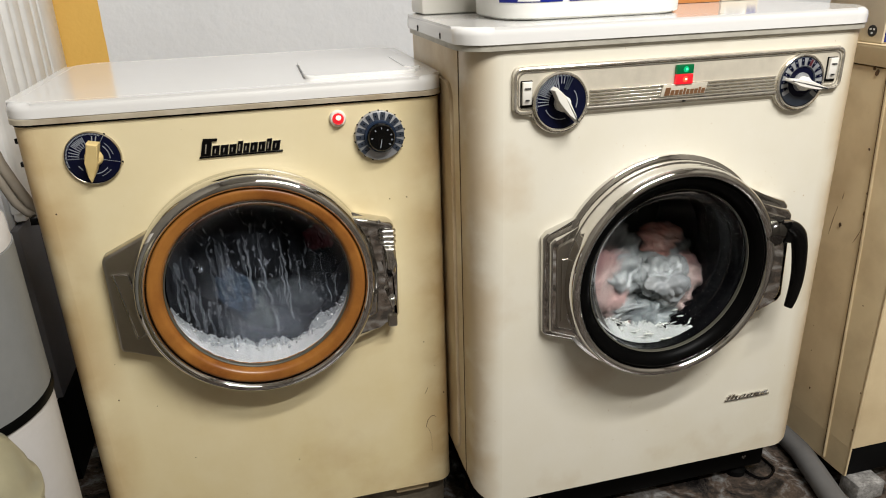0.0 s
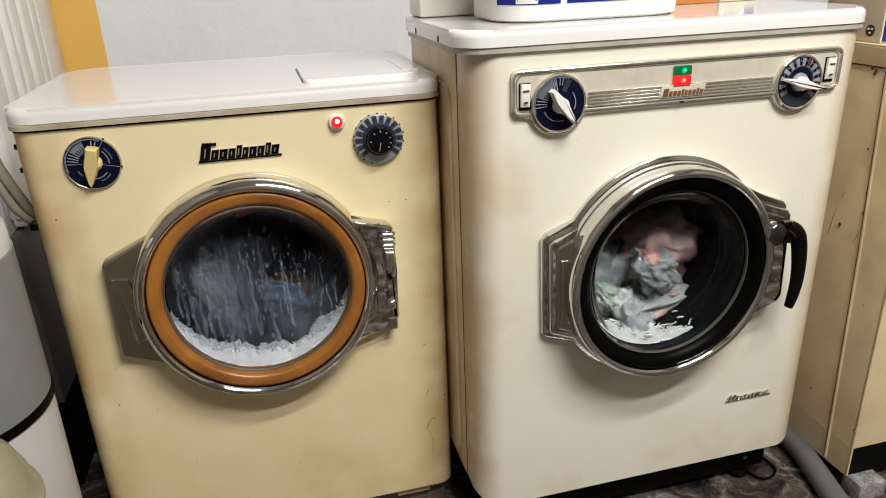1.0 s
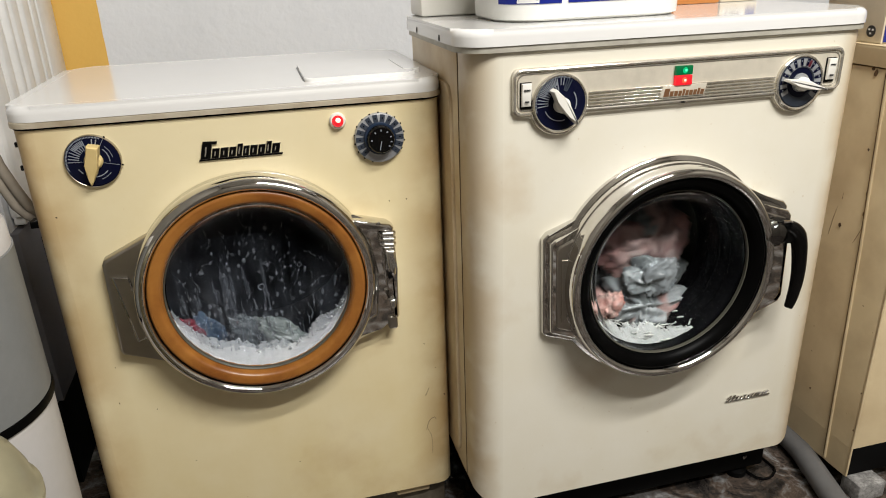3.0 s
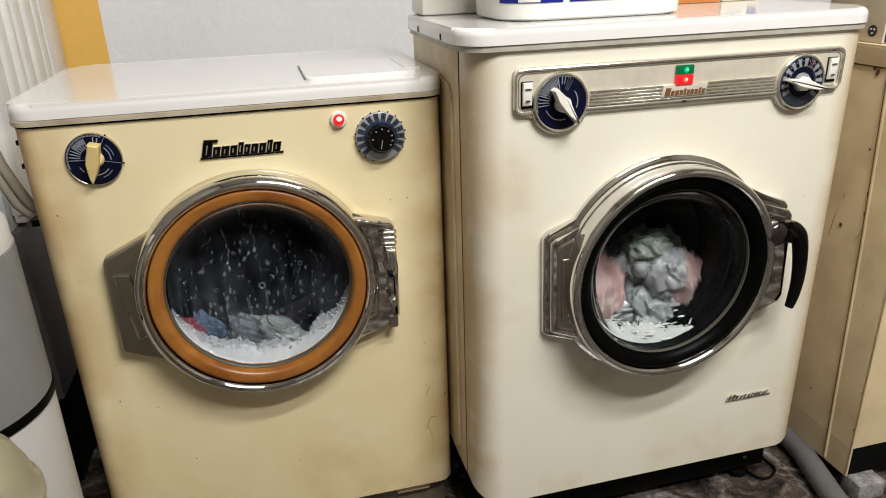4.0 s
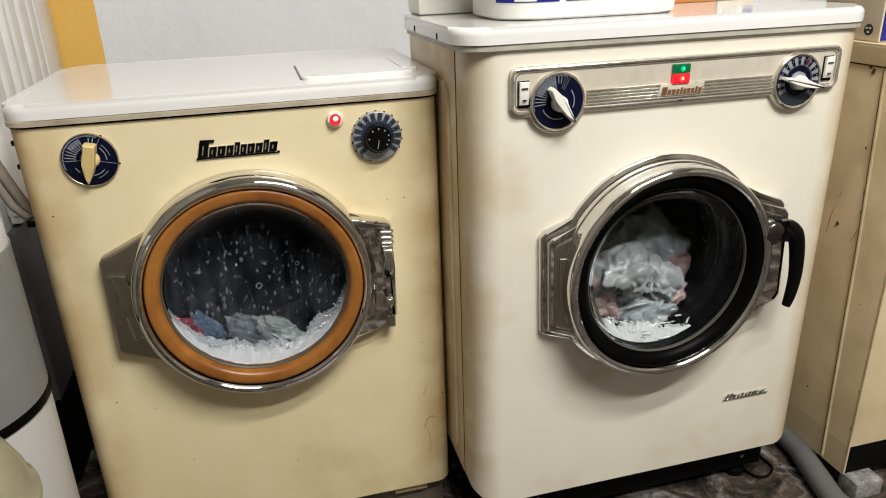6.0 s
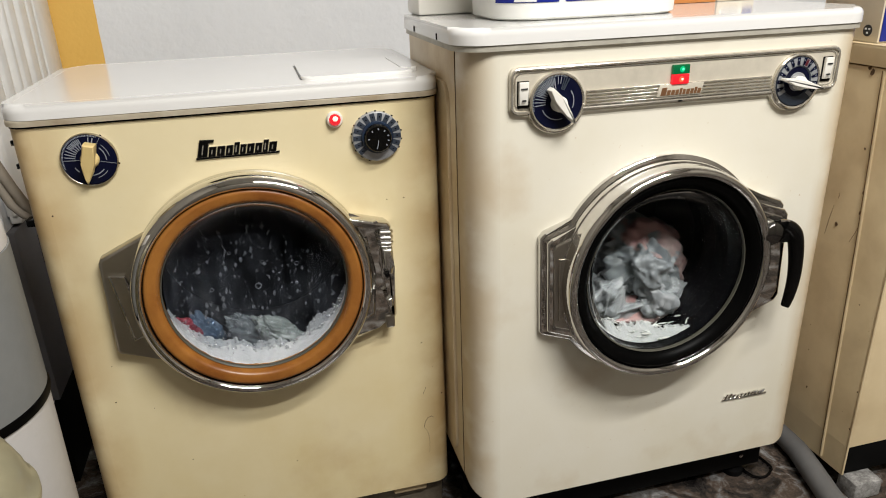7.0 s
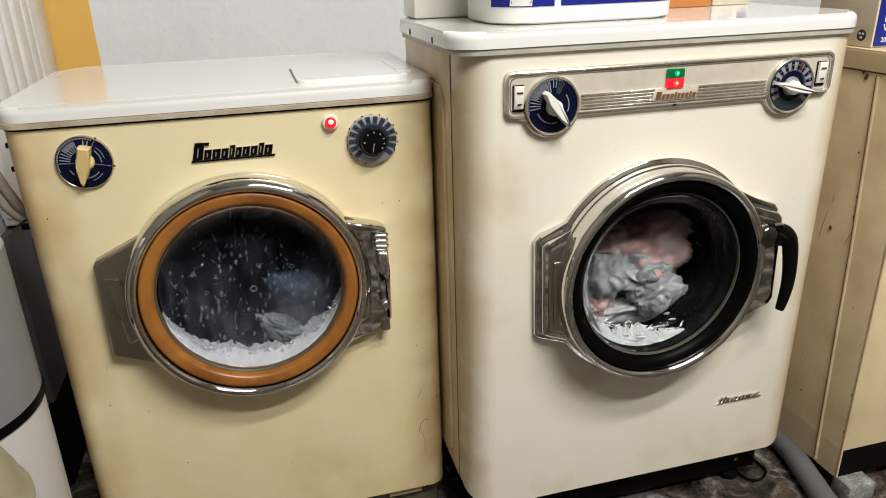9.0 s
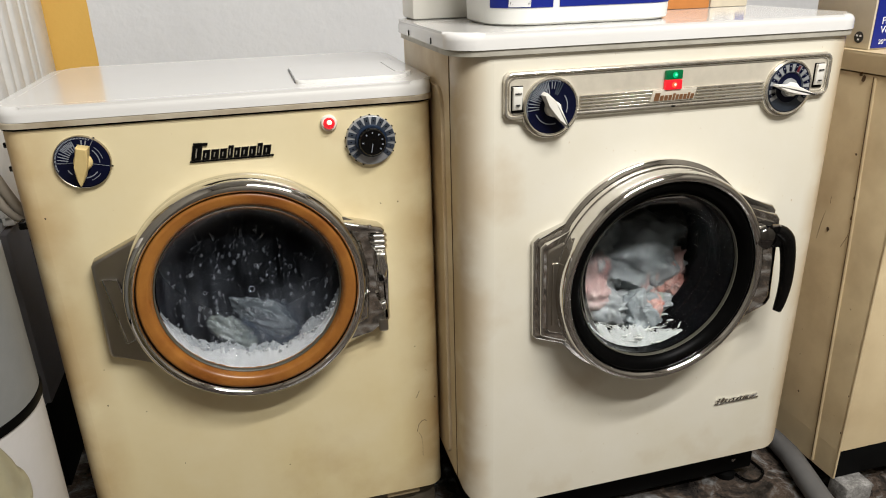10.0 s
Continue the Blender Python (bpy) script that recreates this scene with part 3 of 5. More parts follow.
    part("latch_side", prism([(0.155, 0.63), (0.188, 0.625), (0.200, 0.56), (0.194, 0.475), (0.165, 0.46), (0.178, 0.55)], -0.020, -0.030, 0.008, seg=4), CHROME, lc)
    part("latch_screw", lathe(0.2145, 0.560, [(0.0001, -0.044), (0.0045, -0.044), (0.0045, -0.055), (0.0001, -0.0555)], 20), PLASTIC_BLACK, lc)
    part("latch_hook", prism([(0.2105, 0.512), (0.2215, 0.516), (0.2225, 0.500), (0.2155, 0.494)], -0.040, -0.054, 0.004, seg=3), LATCH_BRIGHT, lc)
    part("latch_foot", box(0.2105, 0.2275, -0.030, -0.004, 0.4435, 0.470, 0.004, 3), STEEL_WORN, lc)
    part("rivet", lathe(0.202, 0.6555, [(0.0035, -0.043), (0.003, -0.046), (0.0001, -0.047)], 16), CHROME, lc)

    # tub inside
    drum(LX, LZ, 0.03, 0.215, 0.176, 0.30, t)

    # left dial with ivory pointer
    cx, cz = -0.2235, 0.796
    d = part("dial", lathe(cx, cz, [(0.0405, 0), (0.0405, -0.003), (0.039, -0.005), (0.037, -0.0055), (0.0001, -0.0055)], 64), NAVY, t, "navy dial plate with white marks")
    part("dial_rim", lathe(cx, cz, [(0.0410, 0), (0.0410, -0.0045), (0.0402, -0.0060), (0.0394, -0.0055)], 64), STEEL_WORN, d)
    dial_ticks(cx, cz, -0.0056, 0.019, 0.0345, [106 + 9.0 * k for k in range(9)], 0.0007, TICK, d)
    dial_ticks(cx, cz, -0.0056, 0.027, 0.0345, [72, 82, 110.5, 119.5, 128.5, 137.5], 0.0008, TICK, d, "short_mark")
    dial_ticks(cx, cz, -0.0056, 0.0362, 0.0384, [66 + 3.2 * k for k in range(42)], 0.0006, TICK, d, "fine_mark")
    dial_ticks(cx, cz, -0.0056, 0.010, 0.0385, [178, -13, 58], 0.0003, TICK, d, "field_line")
    dial_ticks(cx, cz, -0.0056, 0.0235, 0.0250, [-92 + 6 * k for k in range(9)] + [-2 + 5 * k for k in range(10)] + [208 + 5 * k for k in range(4)], 0.0012, TICK, d, "print_arc")
    dial_ticks(cx, cz, -0.0056, 0.0290, 0.0300, [-72 + 5 * k for k in range(7)] + [10 + 5 * k for k in range(8)], 0.0011, TICK, d, "print_arc")
    dial_ticks(cx, cz, -0.004, 0.0385, 0.0432, [58, -13], 0.0014, PLASTIC_BLACK, d, "stop_pin")
    # the grip: a broad ivory bar that narrows to a pointed foot
    c, sn = math.cos(radians(257)), math.sin(radians(257))
    grip = [(-0.026, -0.0082), (-0.026, 0.0082), (0.004, 0.0088), (0.018, 0.0070), (0.030, 0.0030), (0.0375, 0.0005), (0.0375, -0.0005), (0.030, -0.0030), (0.018, -0.0070), (0.004, -0.0088)]
    gx, gz = cx + 0.0015, cz + 0.001
    b = prism([(gx + u * c - v * sn, gz + u * sn + v * c) for u, v in grip], -0.0075, -0.030, 0.0022, seg=3)
    for v in b.verts:
        if v.co.y < -0.012:
            u = (v.co.x - gx) * c + (v.co.z - gz) * sn
            v.co.y += 0.014 * max(0.0, u / 0.0375) ** 1.2
    lathe(gx, gz, [(0.0001, -0.0055), (0.0135, -0.0055), (0.0130, -0.0105), (0.0105, -0.0140), (0.0001, -0.0145)], 32, bm=b)
    part("pointer", b, PLASTIC_IVORY, d, "ivory grip with a pointed foot")
    # right dial
    cx, cz = 0.2200, 0.7925
    d = part("timer_dial", lathe(cx, cz, [(0.0415, 0), (0.0415, -0.006), (0.0405, -0.0085), (0.0385, -0.0095), (0.0001, -0.0098)], 72), DIAL_SILVER, t, "grey toothed timer dial")
    dial_ticks(cx, cz, -0.0099, 0.0265, 0.0400, [-40 + 20 * k for k in range(14)], 0.0040, DIAL_GREY, d, "dark_field")
    dial_ticks(cx, cz, -0.0102, 0.0325, 0.0350, [-40 + 20 * k for k in range(14)], 0.0008, PLASTIC_BLACK, d, "field_dot")
    dial_ticks(cx, cz, -0.005, 0.040, 0.0435, [-30 + 20 * k for k in range(15)], 0.0014, PLASTIC_BLACK, d, "tooth")
    part("dial_skirt", lathe(cx, cz, [(0.0275, -0.008), (0.0270, -0.013), (0.0255, -0.0145), (0.0001, -0.0145)], 48), DIAL_BLUE, d)
    part("hub", lathe(cx, cz, [(0.0235, -0.008), (0.0225, -0.024), (0.0205, -0.0265), (0.0001, -0.0265)], 48), PLASTIC_BLACK, d, "black round knob")
    dial_ticks(cx, cz, -0.0267, 0.0150, 0.0178, [-40, -12, 18, 52, 90, 128, 178], 0.0010, TICK, d, "hub_mark")
    dial_ticks(cx, cz, -0.0267, 0.002, 0.0165, [-102], 0.0006, TICK, d, "hub_line")
    # red lamp
    cx, cz = 0.153, 0.826
    l = part("indicator_lamp", lathe(cx, cz, [(0.0135, 0), (0.0135, -0.004), (0.0115, -0.007), (0.0095, -0.007), (0.009, -0.004)], 40), PLASTIC_WHITE, t, "white ring of the lit lamp")
    part("lens", lathe(cx, cz, [(0.0098, -0.004), (0.0088, -0.010), (0.005, -0.014), (0.0001, -0.0152)], 40), LAMP_RED, l, "glowing red lamp lens")
    part("lens_core", lathe(cx, cz + 0.0025, [(0.0045, -0.0138), (0.003, -0.0155), (0.0001, -0.016)], 24), LAMP_RED_CORE, l)
    # badge: slanted plate with plain blocks
    sl = 0.24
    bd = part("badge", prism([(-0.0705, 0.7795), (0.0595, 0.7795), (0.0603, 0.7825), (-0.0697, 0.7825)], 0, -0.003, 0.0006), PLASTIC_BLACK, t, "black and chrome slanted badge")
    part("badge_bar", prism([(-0.0620, 0.8055), (-0.040, 0.8055), (-0.039, 0.8095), (-0.0610, 0.8105)], 0, -0.0035, 0.0006), PLASTIC_BLACK, bd)
    spec, x = [], -0.0675
    for w, h in ((0.014, 0.023), (0.010, 0.015), (0.011, 0.015), (0.0095, 0.015), (0.007, 0.019), (0.008, 0.015), (0.010, 0.015), (0.0095, 0.015), (0.007, 0.019), (0.011, 0.015)):
        spec.append((x, x + w, 0.783, 0.783 + h))
        x += w + 0.0027
    for a, c, e, f in spec:
        bars([(a - 0.0008, c + 0.0008, e - 0.0008, f + 0.0008)], 0, CHROME, bd, "block_edge", sl, 0.0025)
        bars([(a, c, e, f)], -0.0024, PLASTIC_BLACK, bd, "block", sl, 0.001)
        bars([((a + c) / 2 - 0.0008, (a + c) / 2 + 0.0012, e + 0.004, f - 0.004)], -0.0033, PANEL_BRIGHT, bd, "block_slot", sl, 0.0004)
    # chips in the enamel
    rnd = random.Random(3)
    for x, z, s in ((-0.269, 0.364, 1.5), (0.261, 0.679, 1.2), (0.231, 0.679, 1.0), (0.280, 0.386, 1.2), (0.316, 0.266, 1.3), (-0.163, 0.217, 1.0), (0.023, 0.17, 1.0), (-0.294, 0.712, 1.4), (-0.21, 0.34, 0.8), (-0.262, 0.435, 0.9), (0.30, 0.33, 0.7)):
        pts = [(x + 0.0011 * s * rnd.uniform(0.6, 1.3) * math.cos(k * math.pi / 3), z + 0.0011 * s * rnd.uniform(0.6, 1.3) * math.sin(k * math.pi / 3)) for k in range(6)]
        part("enamel_chip", prism(pts, 0.0, -0.0003), CHIP, t, smooth=0)
    part("scratch", tube([(0.283 + dx, -0.0002, 0.212 + dz) for dx, dz in ((-0.006, -0.022), (-0.002, -0.006), (0.004, 0.002), (0.011, 0.004), (0.014, 0.0))], 0.0005, 5), CHIP, t)
    part("scratch", tube([(0.284 + dx, -0.0001, 0.16 + dz) for dx, dz in ((-0.004, 0.03), (0.002, 0.015), (0.004, -0.005), (0.003, -0.03))], 0.0003, 4), CHIP, t)
    part("scratch", tube([(0.281 + dx, -0.0001, 0.27 + dz) for dx, dz in ((-0.003, 0.0), (0.001, 0.008), (0.004, 0.016))], 0.0005, 4), CHIP, t)
    # screws on the left flank
    for z in (0.8225, 0.7855):
        part("side_screw", box(-0.337, -0.3295, 0.036, 0.044, z - 0.004, z + 0.004, 0.001), PLASTIC_BLACK, t)
    part("side_bracket", box(-0.343, -0.3295, 0.030, 0.052, 0.688, 0.700, 0.0015), PLASTIC_BLACK, t, "small black bracket")
    part("side_slit", box(-0.3335, -0.3295, 0.036, 0.042, 0.625, 0.672, 0.001), PLASTIC_BLACK, t)
    return t


# ---- cream machine ----
RX0, RX1, RY = 0.341, 1.051, -0.138
RDX, RDZ = 0.682, 0.5485


def build_right_machine():
    t = thing("washing_machine", (0.688, 0.06, FLOOR), "old cream enamel front-loading washing machine with chrome control panel", "washing machine", "vintage washing machines")
    y = RY
    part("body", shell_with_hole(RX0, RX1, y, 0.26, 0.087, 0.933, 0.050, RDX, RDZ, 0.172, low=0.030), ENAMEL_CREAM, t, "cream enamel cabinet")
    part("base", box(RX0 + 0.03, RX1 - 0.03, y + 0.05, 0.25, -0.005, 0.086, 0.004), BLACK_METAL, t, "black recessed base")
    for fx in (0.40, 0.97):
        for fy in (y + 0.07, 0.22):
            part("foot", lathe(fx, 0, [(0.0001, FLOOR), (0.022, FLOOR), (0.022, FLOOR + 0.012), (0.010, FLOOR + 0.018), (0.010, 0.0)], 24, axis="z", cy=fy), BLACK_METAL, t)
    part("base_bolt", lathe(0.967, 0.030, [(0.005, y + 0.05), (0.005, y + 0.044), (0.0001, y + 0.043)], 16), CHROME, t)
    part("base_bolt", lathe(0.487, 0.034, [(0.005, y + 0.05), (0.005, y + 0.044), (0.0001, y + 0.043)], 16), CHROME, t)
    part("trim", lid_block(RX0 - 0.015, RX1 + 0.004, y - 0.0055, 0.262, 0.934, 0.943, 0.050, 0.002), GREY_TRIM, t, "grey rubber edge strip")
    part("lid", lid_block(RX0 - 0.018, RX1 + 0.006, y - 0.0075, 0.268, 0.9432, 0.968, 0.052, 0.012), ENAMEL_WHITE, t, "glossy white enamel lid")
    for yy in (-0.03, 0.13):
        part("lid_screw", box(RX0 - 0.0195, RX0 - 0.016, yy, yy + 0.005, 0.944, 0.954, 0.001), PLASTIC_BLACK, t)
    # side panel pressed into the flank
    part("side_panel", box(RX0 - 0.0016, RX0 + 0.002, -0.066, 0.255, 0.118, 0.9325, 0.0012), ENAMEL_FLANK, t, "aged enamel side panel, its brown partly painted shade")
    part("panel_seam", box(RX0 - 0.0010, RX0 + 0.002, -0.0675, -0.0667, 0.118, 0.9325), RUST, t)
    field = prism(rounded(-0.035, 0.235, 0.14, 0.875, 0.030, 6), 0, 0.006, 0.003)
    bmesh.ops.transform(field, matrix=Matrix.Translation((RX0 - 0.0012, 0, 0)) @ Matrix.Rotation(math.pi / 2, 4, "Z"), verts=field.verts)
    part("side_panel_field", field, ENAMEL_FLANK, t)

    # door
    door = part("door", lathe(RDX, RDZ, [(0.165, y), (0.2010, y), (0.2025, y - 0.003), (0.2025, y - 0.011), (0.2010, y - 0.0125), (0.1970, y - 0.013), (0.1955, y - 0.014), (0.1953, y - 0.026), (0.1945, y - 0.0275), (0.1925, y - 0.028), (0.1920, y - 0.029), (0.1928, y - 0.044), (0.1925, y - 0.053), (0.1905, y - 0.0595), (0.1870, y - 0.0635), (0.1825, y - 0.0645), (0.1785, y - 0.0625), (0.1760, y - 0.0585), (0.1745, y - 0.052), (0.166, y - 0.03)], 160, closed=True), CHROME, t, "chromed stepped door frame")
    part("door_ring", lathe(RDX, RDZ, [(0.1758, y - 0.046), (0.1748, y - 0.0555), (0.1715, y - 0.0575), (0.164, y - 0.0555), (0.157, y - 0.049), (0.1518, y - 0.040), (0.1500, y - 0.02), (0.168, y - 0.02)], 160, closed=True), RUBBER_BLACK, door, "black rubber door ring")
    part("glass_bead", lathe(RDX, RDZ, [(0.1524, y - 0.040), (0.1516, y - 0.0432), (0.1502, y - 0.0424), (0.1498, y - 0.037)], 96, closed=True), SEAL_IVORY, door, "thin ivory seal")
    prof = [(0.1500, y - 0.034)]
    for q, w in ((-0.006, 0.1490), (0.026, 0.1465), (0.056, 0.1440)):
        prof += [(w, y + q - 0.010), (w - 0.0022, y + q - 0.004), (w - 0.0048, y + q), (w - 0.0050, y + q + 0.004), (w - 0.0026, y + q + 0.008), (w + 0.0012, y + q + 0.010)]
    prof += [(0.141, y + 0.078), (0.136, y + 0.084), (0.136, y + 0.088), (0.150, y + 0.09)]
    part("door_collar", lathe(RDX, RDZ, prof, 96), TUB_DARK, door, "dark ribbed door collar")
    g = part("glass", lathe(RDX, RDZ, bowl_profile(y - 0.037, 0.1505, 0.068, 0.004), 128), GLASS, door, "round door glass")
    g.visible_shadow = False
    # hinge and handle wings: two stepped pressings each, the latch side deeper
    for sgn, nm, d1, d2 in ((-1, "hinge_cover", 0.012, 0.024), (1, "latch_cover", 0.020, 0.043)):
        f = lambda pts: [(RDX + sgn * a, b_) for a, b_ in pts]
        if sgn < 0:
            base = [(0.120, 0.690), (0.150, 0.664), (0.217, 0.640), (0.2255, 0.630), (0.2225, 0.456), (0.216, 0.448), (0.15, 0.424), (0.12, 0.43), (0.174, 0.555)]
            step = [(0.120, 0.680), (0.150, 0.654), (0.209, 0.632), (0.2165, 0.624), (0.2125, 0.462), (0.207, 0.457), (0.15, 0.434), (0.12, 0.44), (0.176, 0.555)]
            face = [(0.14, 0.64), (0.155, 0.640), (0.202, 0.620), (0.206, 0.612), (0.203, 0.474), (0.198, 0.468), (0.15, 0.452), (0.14, 0.46), (0.178, 0.555)]
            inset = [(0.198, 0.597), (0.172, 0.597)] + [(0.172 + 0.014 * math.sin(math.pi * 0.5 * k / 8), 0.597 - 0.11 * k / 8) for k in range(1, 9)] + [(0.196, 0.482)]
        else:
            base = [(0.120, 0.700), (0.186, 0.664), (0.229, 0.649), (0.2375, 0.639), (0.2385, 0.456), (0.230, 0.444), (0.15, 0.420), (0.12, 0.43), (0.174, 0.555)]
            step = [(0.120, 0.682), (0.168, 0.657), (0.221, 0.640), (0.2290, 0.630), (0.2350, 0.474), (0.228, 0.462), (0.16, 0.434), (0.12, 0.44), (0.176, 0.555)]
            face = [(0.14, 0.645), (0.168, 0.645), (0.213, 0.629), (0.2205, 0.620), (0.2255, 0.483), (0.220, 0.472), (0.16, 0.446), (0.14, 0.46), (0.178, 0.555)]
            inset = None
        w = part(nm, prism(f(base), y, y - d1, 0.004, seg=3), CHROME, t, "chromed door wing")
        part("wing_step", prism(f(step), y - d1 + 0.001, y - d2, 0.004, seg=3), CHROME, w)
        part("wing_face", prism(f(face), y - d2 + 0.001, y - d2 - 0.0035, 0.002), STEEL_WORN if inset else CHROME, w)
        if inset:
            part("wing_plate", prism(f(inset), y - d2 - 0.003, y - d2 - 0.0065, 0.0015), STEEL_WORN, w)
    # handle: chrome barrel and black curved lever
    hb = part("handle_hub", lathe(0.872, 0.604, [(0.0001, y - 0.040), (0.0215, y - 0.040), (0.0225, y - 0.052), (0.0210, y - 0.0610), (0.0165, y - 0.0650), (0.0001, y - 0.0665)], 40), DARK_REFLECTION, t, "chrome handle hub with a dark reflection painted in and a bright rim")
    part("hub_rim", lathe(0.872, 0.604, [(0.0228, y - 0.044), (0.0232, y - 0.050), (0.0226, y - 0.0550), (0.0216, y - 0.0560), (0.0216, y - 0.044)], 40, closed=True), CHROME, hb)
    part("hub_neck", prism([(0.872, 0.6275), (0.890, 0.6290), (0.903, 0.6230), (0.912, 0.6100), (0.914, 0.5920), (0.903, 0.5830), (0.888, 0.5850)], y - 0.044, y - 0.062, 0.006, seg=4), PLASTIC_BLACK, hb)
    part("neck_edge", tube([(0.880, y - 0.060, 0.6270), (0.893, y - 0.061, 0.6262), (0.903, y - 0.061, 0.6195), (0.908, y - 0.061, 0.6100)], 0.0026, 8), CHROME, hb)
    b = bmesh.new()
    spine = [(0.892, 0.618), (0.906, 0.610), (0.917, 0.597), (0.9235, 0.577), (0.9280, 0.551), (0.9305, 0.523), (0.9300, 0.498), (0.9265, 0.473), (0.9220, 0.455)]
    width = [0.010, 0.0128, 0.0140, 0.0136, 0.0128, 0.0118, 0.0108, 0.0095, 0.0075]
    n = len(spine) - 1
    path, taper = [], []
    for k in range(4 * n + 1):
        i, f = min(k // 4, n - 1), k / 4 - min(k // 4, n - 1)
        q = [spine[max(i - 1, 0)], spine[i], spine[i + 1], spine[min(i + 2, n)]]
        px, pz = (0.5 * (2 * q[1][j] + (q[2][j] - q[0][j]) * f + (2 * q[0][j] - 5 * q[1][j] + 4 * q[2][j] - q[3][j]) * f * f + (3 * q[1][j] - q[0][j] - 3 * q[2][j] + q[3][j]) * f ** 3) for j in (0, 1))
        path.append((px, y - 0.057, pz))
        taper.append(width[i] * (1 - f) + width[i + 1] * f)
    tube(path, 1.0, 20, bm=b, taper=taper)
    part("handle_lever", b, PLASTIC_BLACK, t, "glossy black curved door handle")

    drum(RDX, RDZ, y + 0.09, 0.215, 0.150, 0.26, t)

    # control panel
    c1, c2 = (0.4805, 0.8535), (0.9125, 0.8545)
    zlo, zhi, x0, x1 = 0.8365, 0.909, 0.404, 0.9965

    def outline(g):
        R = 0.0505 - g
        lo, hi, a, c = zlo + g, zhi - g, x0 + g, x1 - g
        pts = arc(c - 0.012, hi - 0.012, 0.012, 0, 90, 5) + arc(a + 0.012, hi - 0.012, 0.012, 90, 180, 5) + arc(a + 0.010, lo + 0.010, 0.010, 180, 270, 5)
        for (u, v) in (c1, c2):
            dz = lo - v
            a0 = math.degrees(math.atan2(dz, -math.sqrt(R * R - dz * dz)))
            a1 = math.degrees(math.atan2(dz, math.sqrt(R * R - dz * dz)))
            pts += arc(u, v, R, a0 if a0 > 0 else a0 + 360, a1 + 360, 28)
        return pts + arc(c - 0.010, lo + 0.010, 0.010, 270, 360, 5)

    pan = part("control_panel", prism(outline(0.0), y, y - 0.0055, 0.0025), PANEL_METAL, t, "beige metal control panel with chrome border")
    part("panel_border", tube([(u, y - 0.0065, v) for u, v in outline(0.0035)], 0.0026, 8, closed=True), PANEL_BRIGHT, pan)
    part("inner_border", tube([(u, y - 0.0055, v) for u, v in outline(0.0085)], 0.0014, 6, closed=True), PANEL_BRIGHT, pan)
    for k in range(5):
        z = 0.8435 + k * 0.0052
        part("ridge", prism([(0.530, z), (0.865, z), (0.865, z + 0.003), (0.530, z + 0.003)], y - 0.005, y - 0.0085, 0.0008), PANEL_BRIGHT, pan)
    bp = part("nameplate", prism([(0.6515, 0.8475), (0.7315, 0.8475), (0.7365, 0.8665), (0.6565, 0.8665)], y - 0.006, y - 0.0095, 0.001), PANEL_METAL, pan, "small copper-lettered nameplate")
    spec, x = [], 0.658
    for w, h in ((0.009, 0.0125), (0.0062, 0.008), (0.0062, 0.008), (0.0055, 0.008), (0.004, 0.010), (0.005, 0.008), (0.006, 0.008), (0.0055, 0.008), (0.004, 0.010), (0.006, 0.008)):
        spec.append((x, x + w, 0.8495, 0.8495 + h))
        x += w + 0.0016
    copper = shader("copper_print", (0.35, 0.18, 0.09), 0.35, metal=0.7)
    for q in spec:
        bars([q], y - 0.0095, copper, bp, "block", 0.2, 0.0008)
    part("panel_notch", box(0.692, 0.698, y - 0.0105, y - 0.005, 0.8375, 0.8405, 0.0006), PLASTIC_BLACK, pan)
    # lamps
    for z0, z1, m, mc, lab in ((0.8820, 0.8965, LAMP_GREEN, LAMP_GREEN_CORE, "glowing green lamp"), (0.8660, 0.8815, LAMP_RED, LAMP_RED_CORE, "glowing red lamp")):
        lp = part("signal_lamp", box(0.6765, 0.7065, y - 0.012, y - 0.005, z0, z1, 0.0015), m, pan, lab)
        part("lamp_glow", lathe(0.6925, (z0 + z1) / 2, [(0.0062, y - 0.0116), (0.004, y - 0.0122), (0.0001, y - 0.0124)], 20), LAMP_RED_MID if m is LAMP_RED else LAMP_GREEN_MID, lp)
        part("lamp_core", lathe(0.6935, (z0 + z1) / 2, [(0.0022, y - 0.0121), (0.0015, y - 0.0128), (0.0001, y - 0.0130)], 16), mc, lp)
    # rocker switches with unreadable print
    for x, z in ((0.4255, 0.8690), (0.9720, 0.8720)):
        s = part("switch_frame", box(x - 0.0095, x + 0.0095, y - 0.0075, y - 0.005, z - 0.0215, z + 0.0195, 0.001), PLASTIC_BLACK, pan)
        b = prism([(x - 0.0078, z - 0.017), (x + 0.0078, z - 0.017), (x + 0.0078, z + 0.018), (x - 0.0078, z + 0.018)], y - 0.006, y - 0.013, 0.0015)
        for v in b.verts:
            if v.co.y < y - 0.008:
                v.co.y += 0.003 * max(0, (z - v.co.z) / 0.018)
        part("rocker", b, PLASTIC_WHITE, s, "white rocker switch")
        bars([(x - 0.005 + 0.0021 * k, x - 0.0035 + 0.0021 * k, z + 0.007, z + 0.0095) for k in range(5)] + [(x - 0.003 + 0.0022 * k, x - 0.0015 + 0.0022 * k, z - 0.0105, z - 0.008) for k in range(3)], y - 0.0115, PRINT_DARK, s, "print", 0, 0.002)
    # dials
    for (cx, cz), R in ((c1, 0.0425), (c2, 0.0425)):
        d = part("dial", lathe(cx, cz, [(R, y - 0.004), (R, y - 0.009), (R - 0.0015, y - 0.011), (R - 0.003, y - 0.0105), (0.0001, y - 0.0105)], 72), NAVY, pan, "navy dial with white marks")
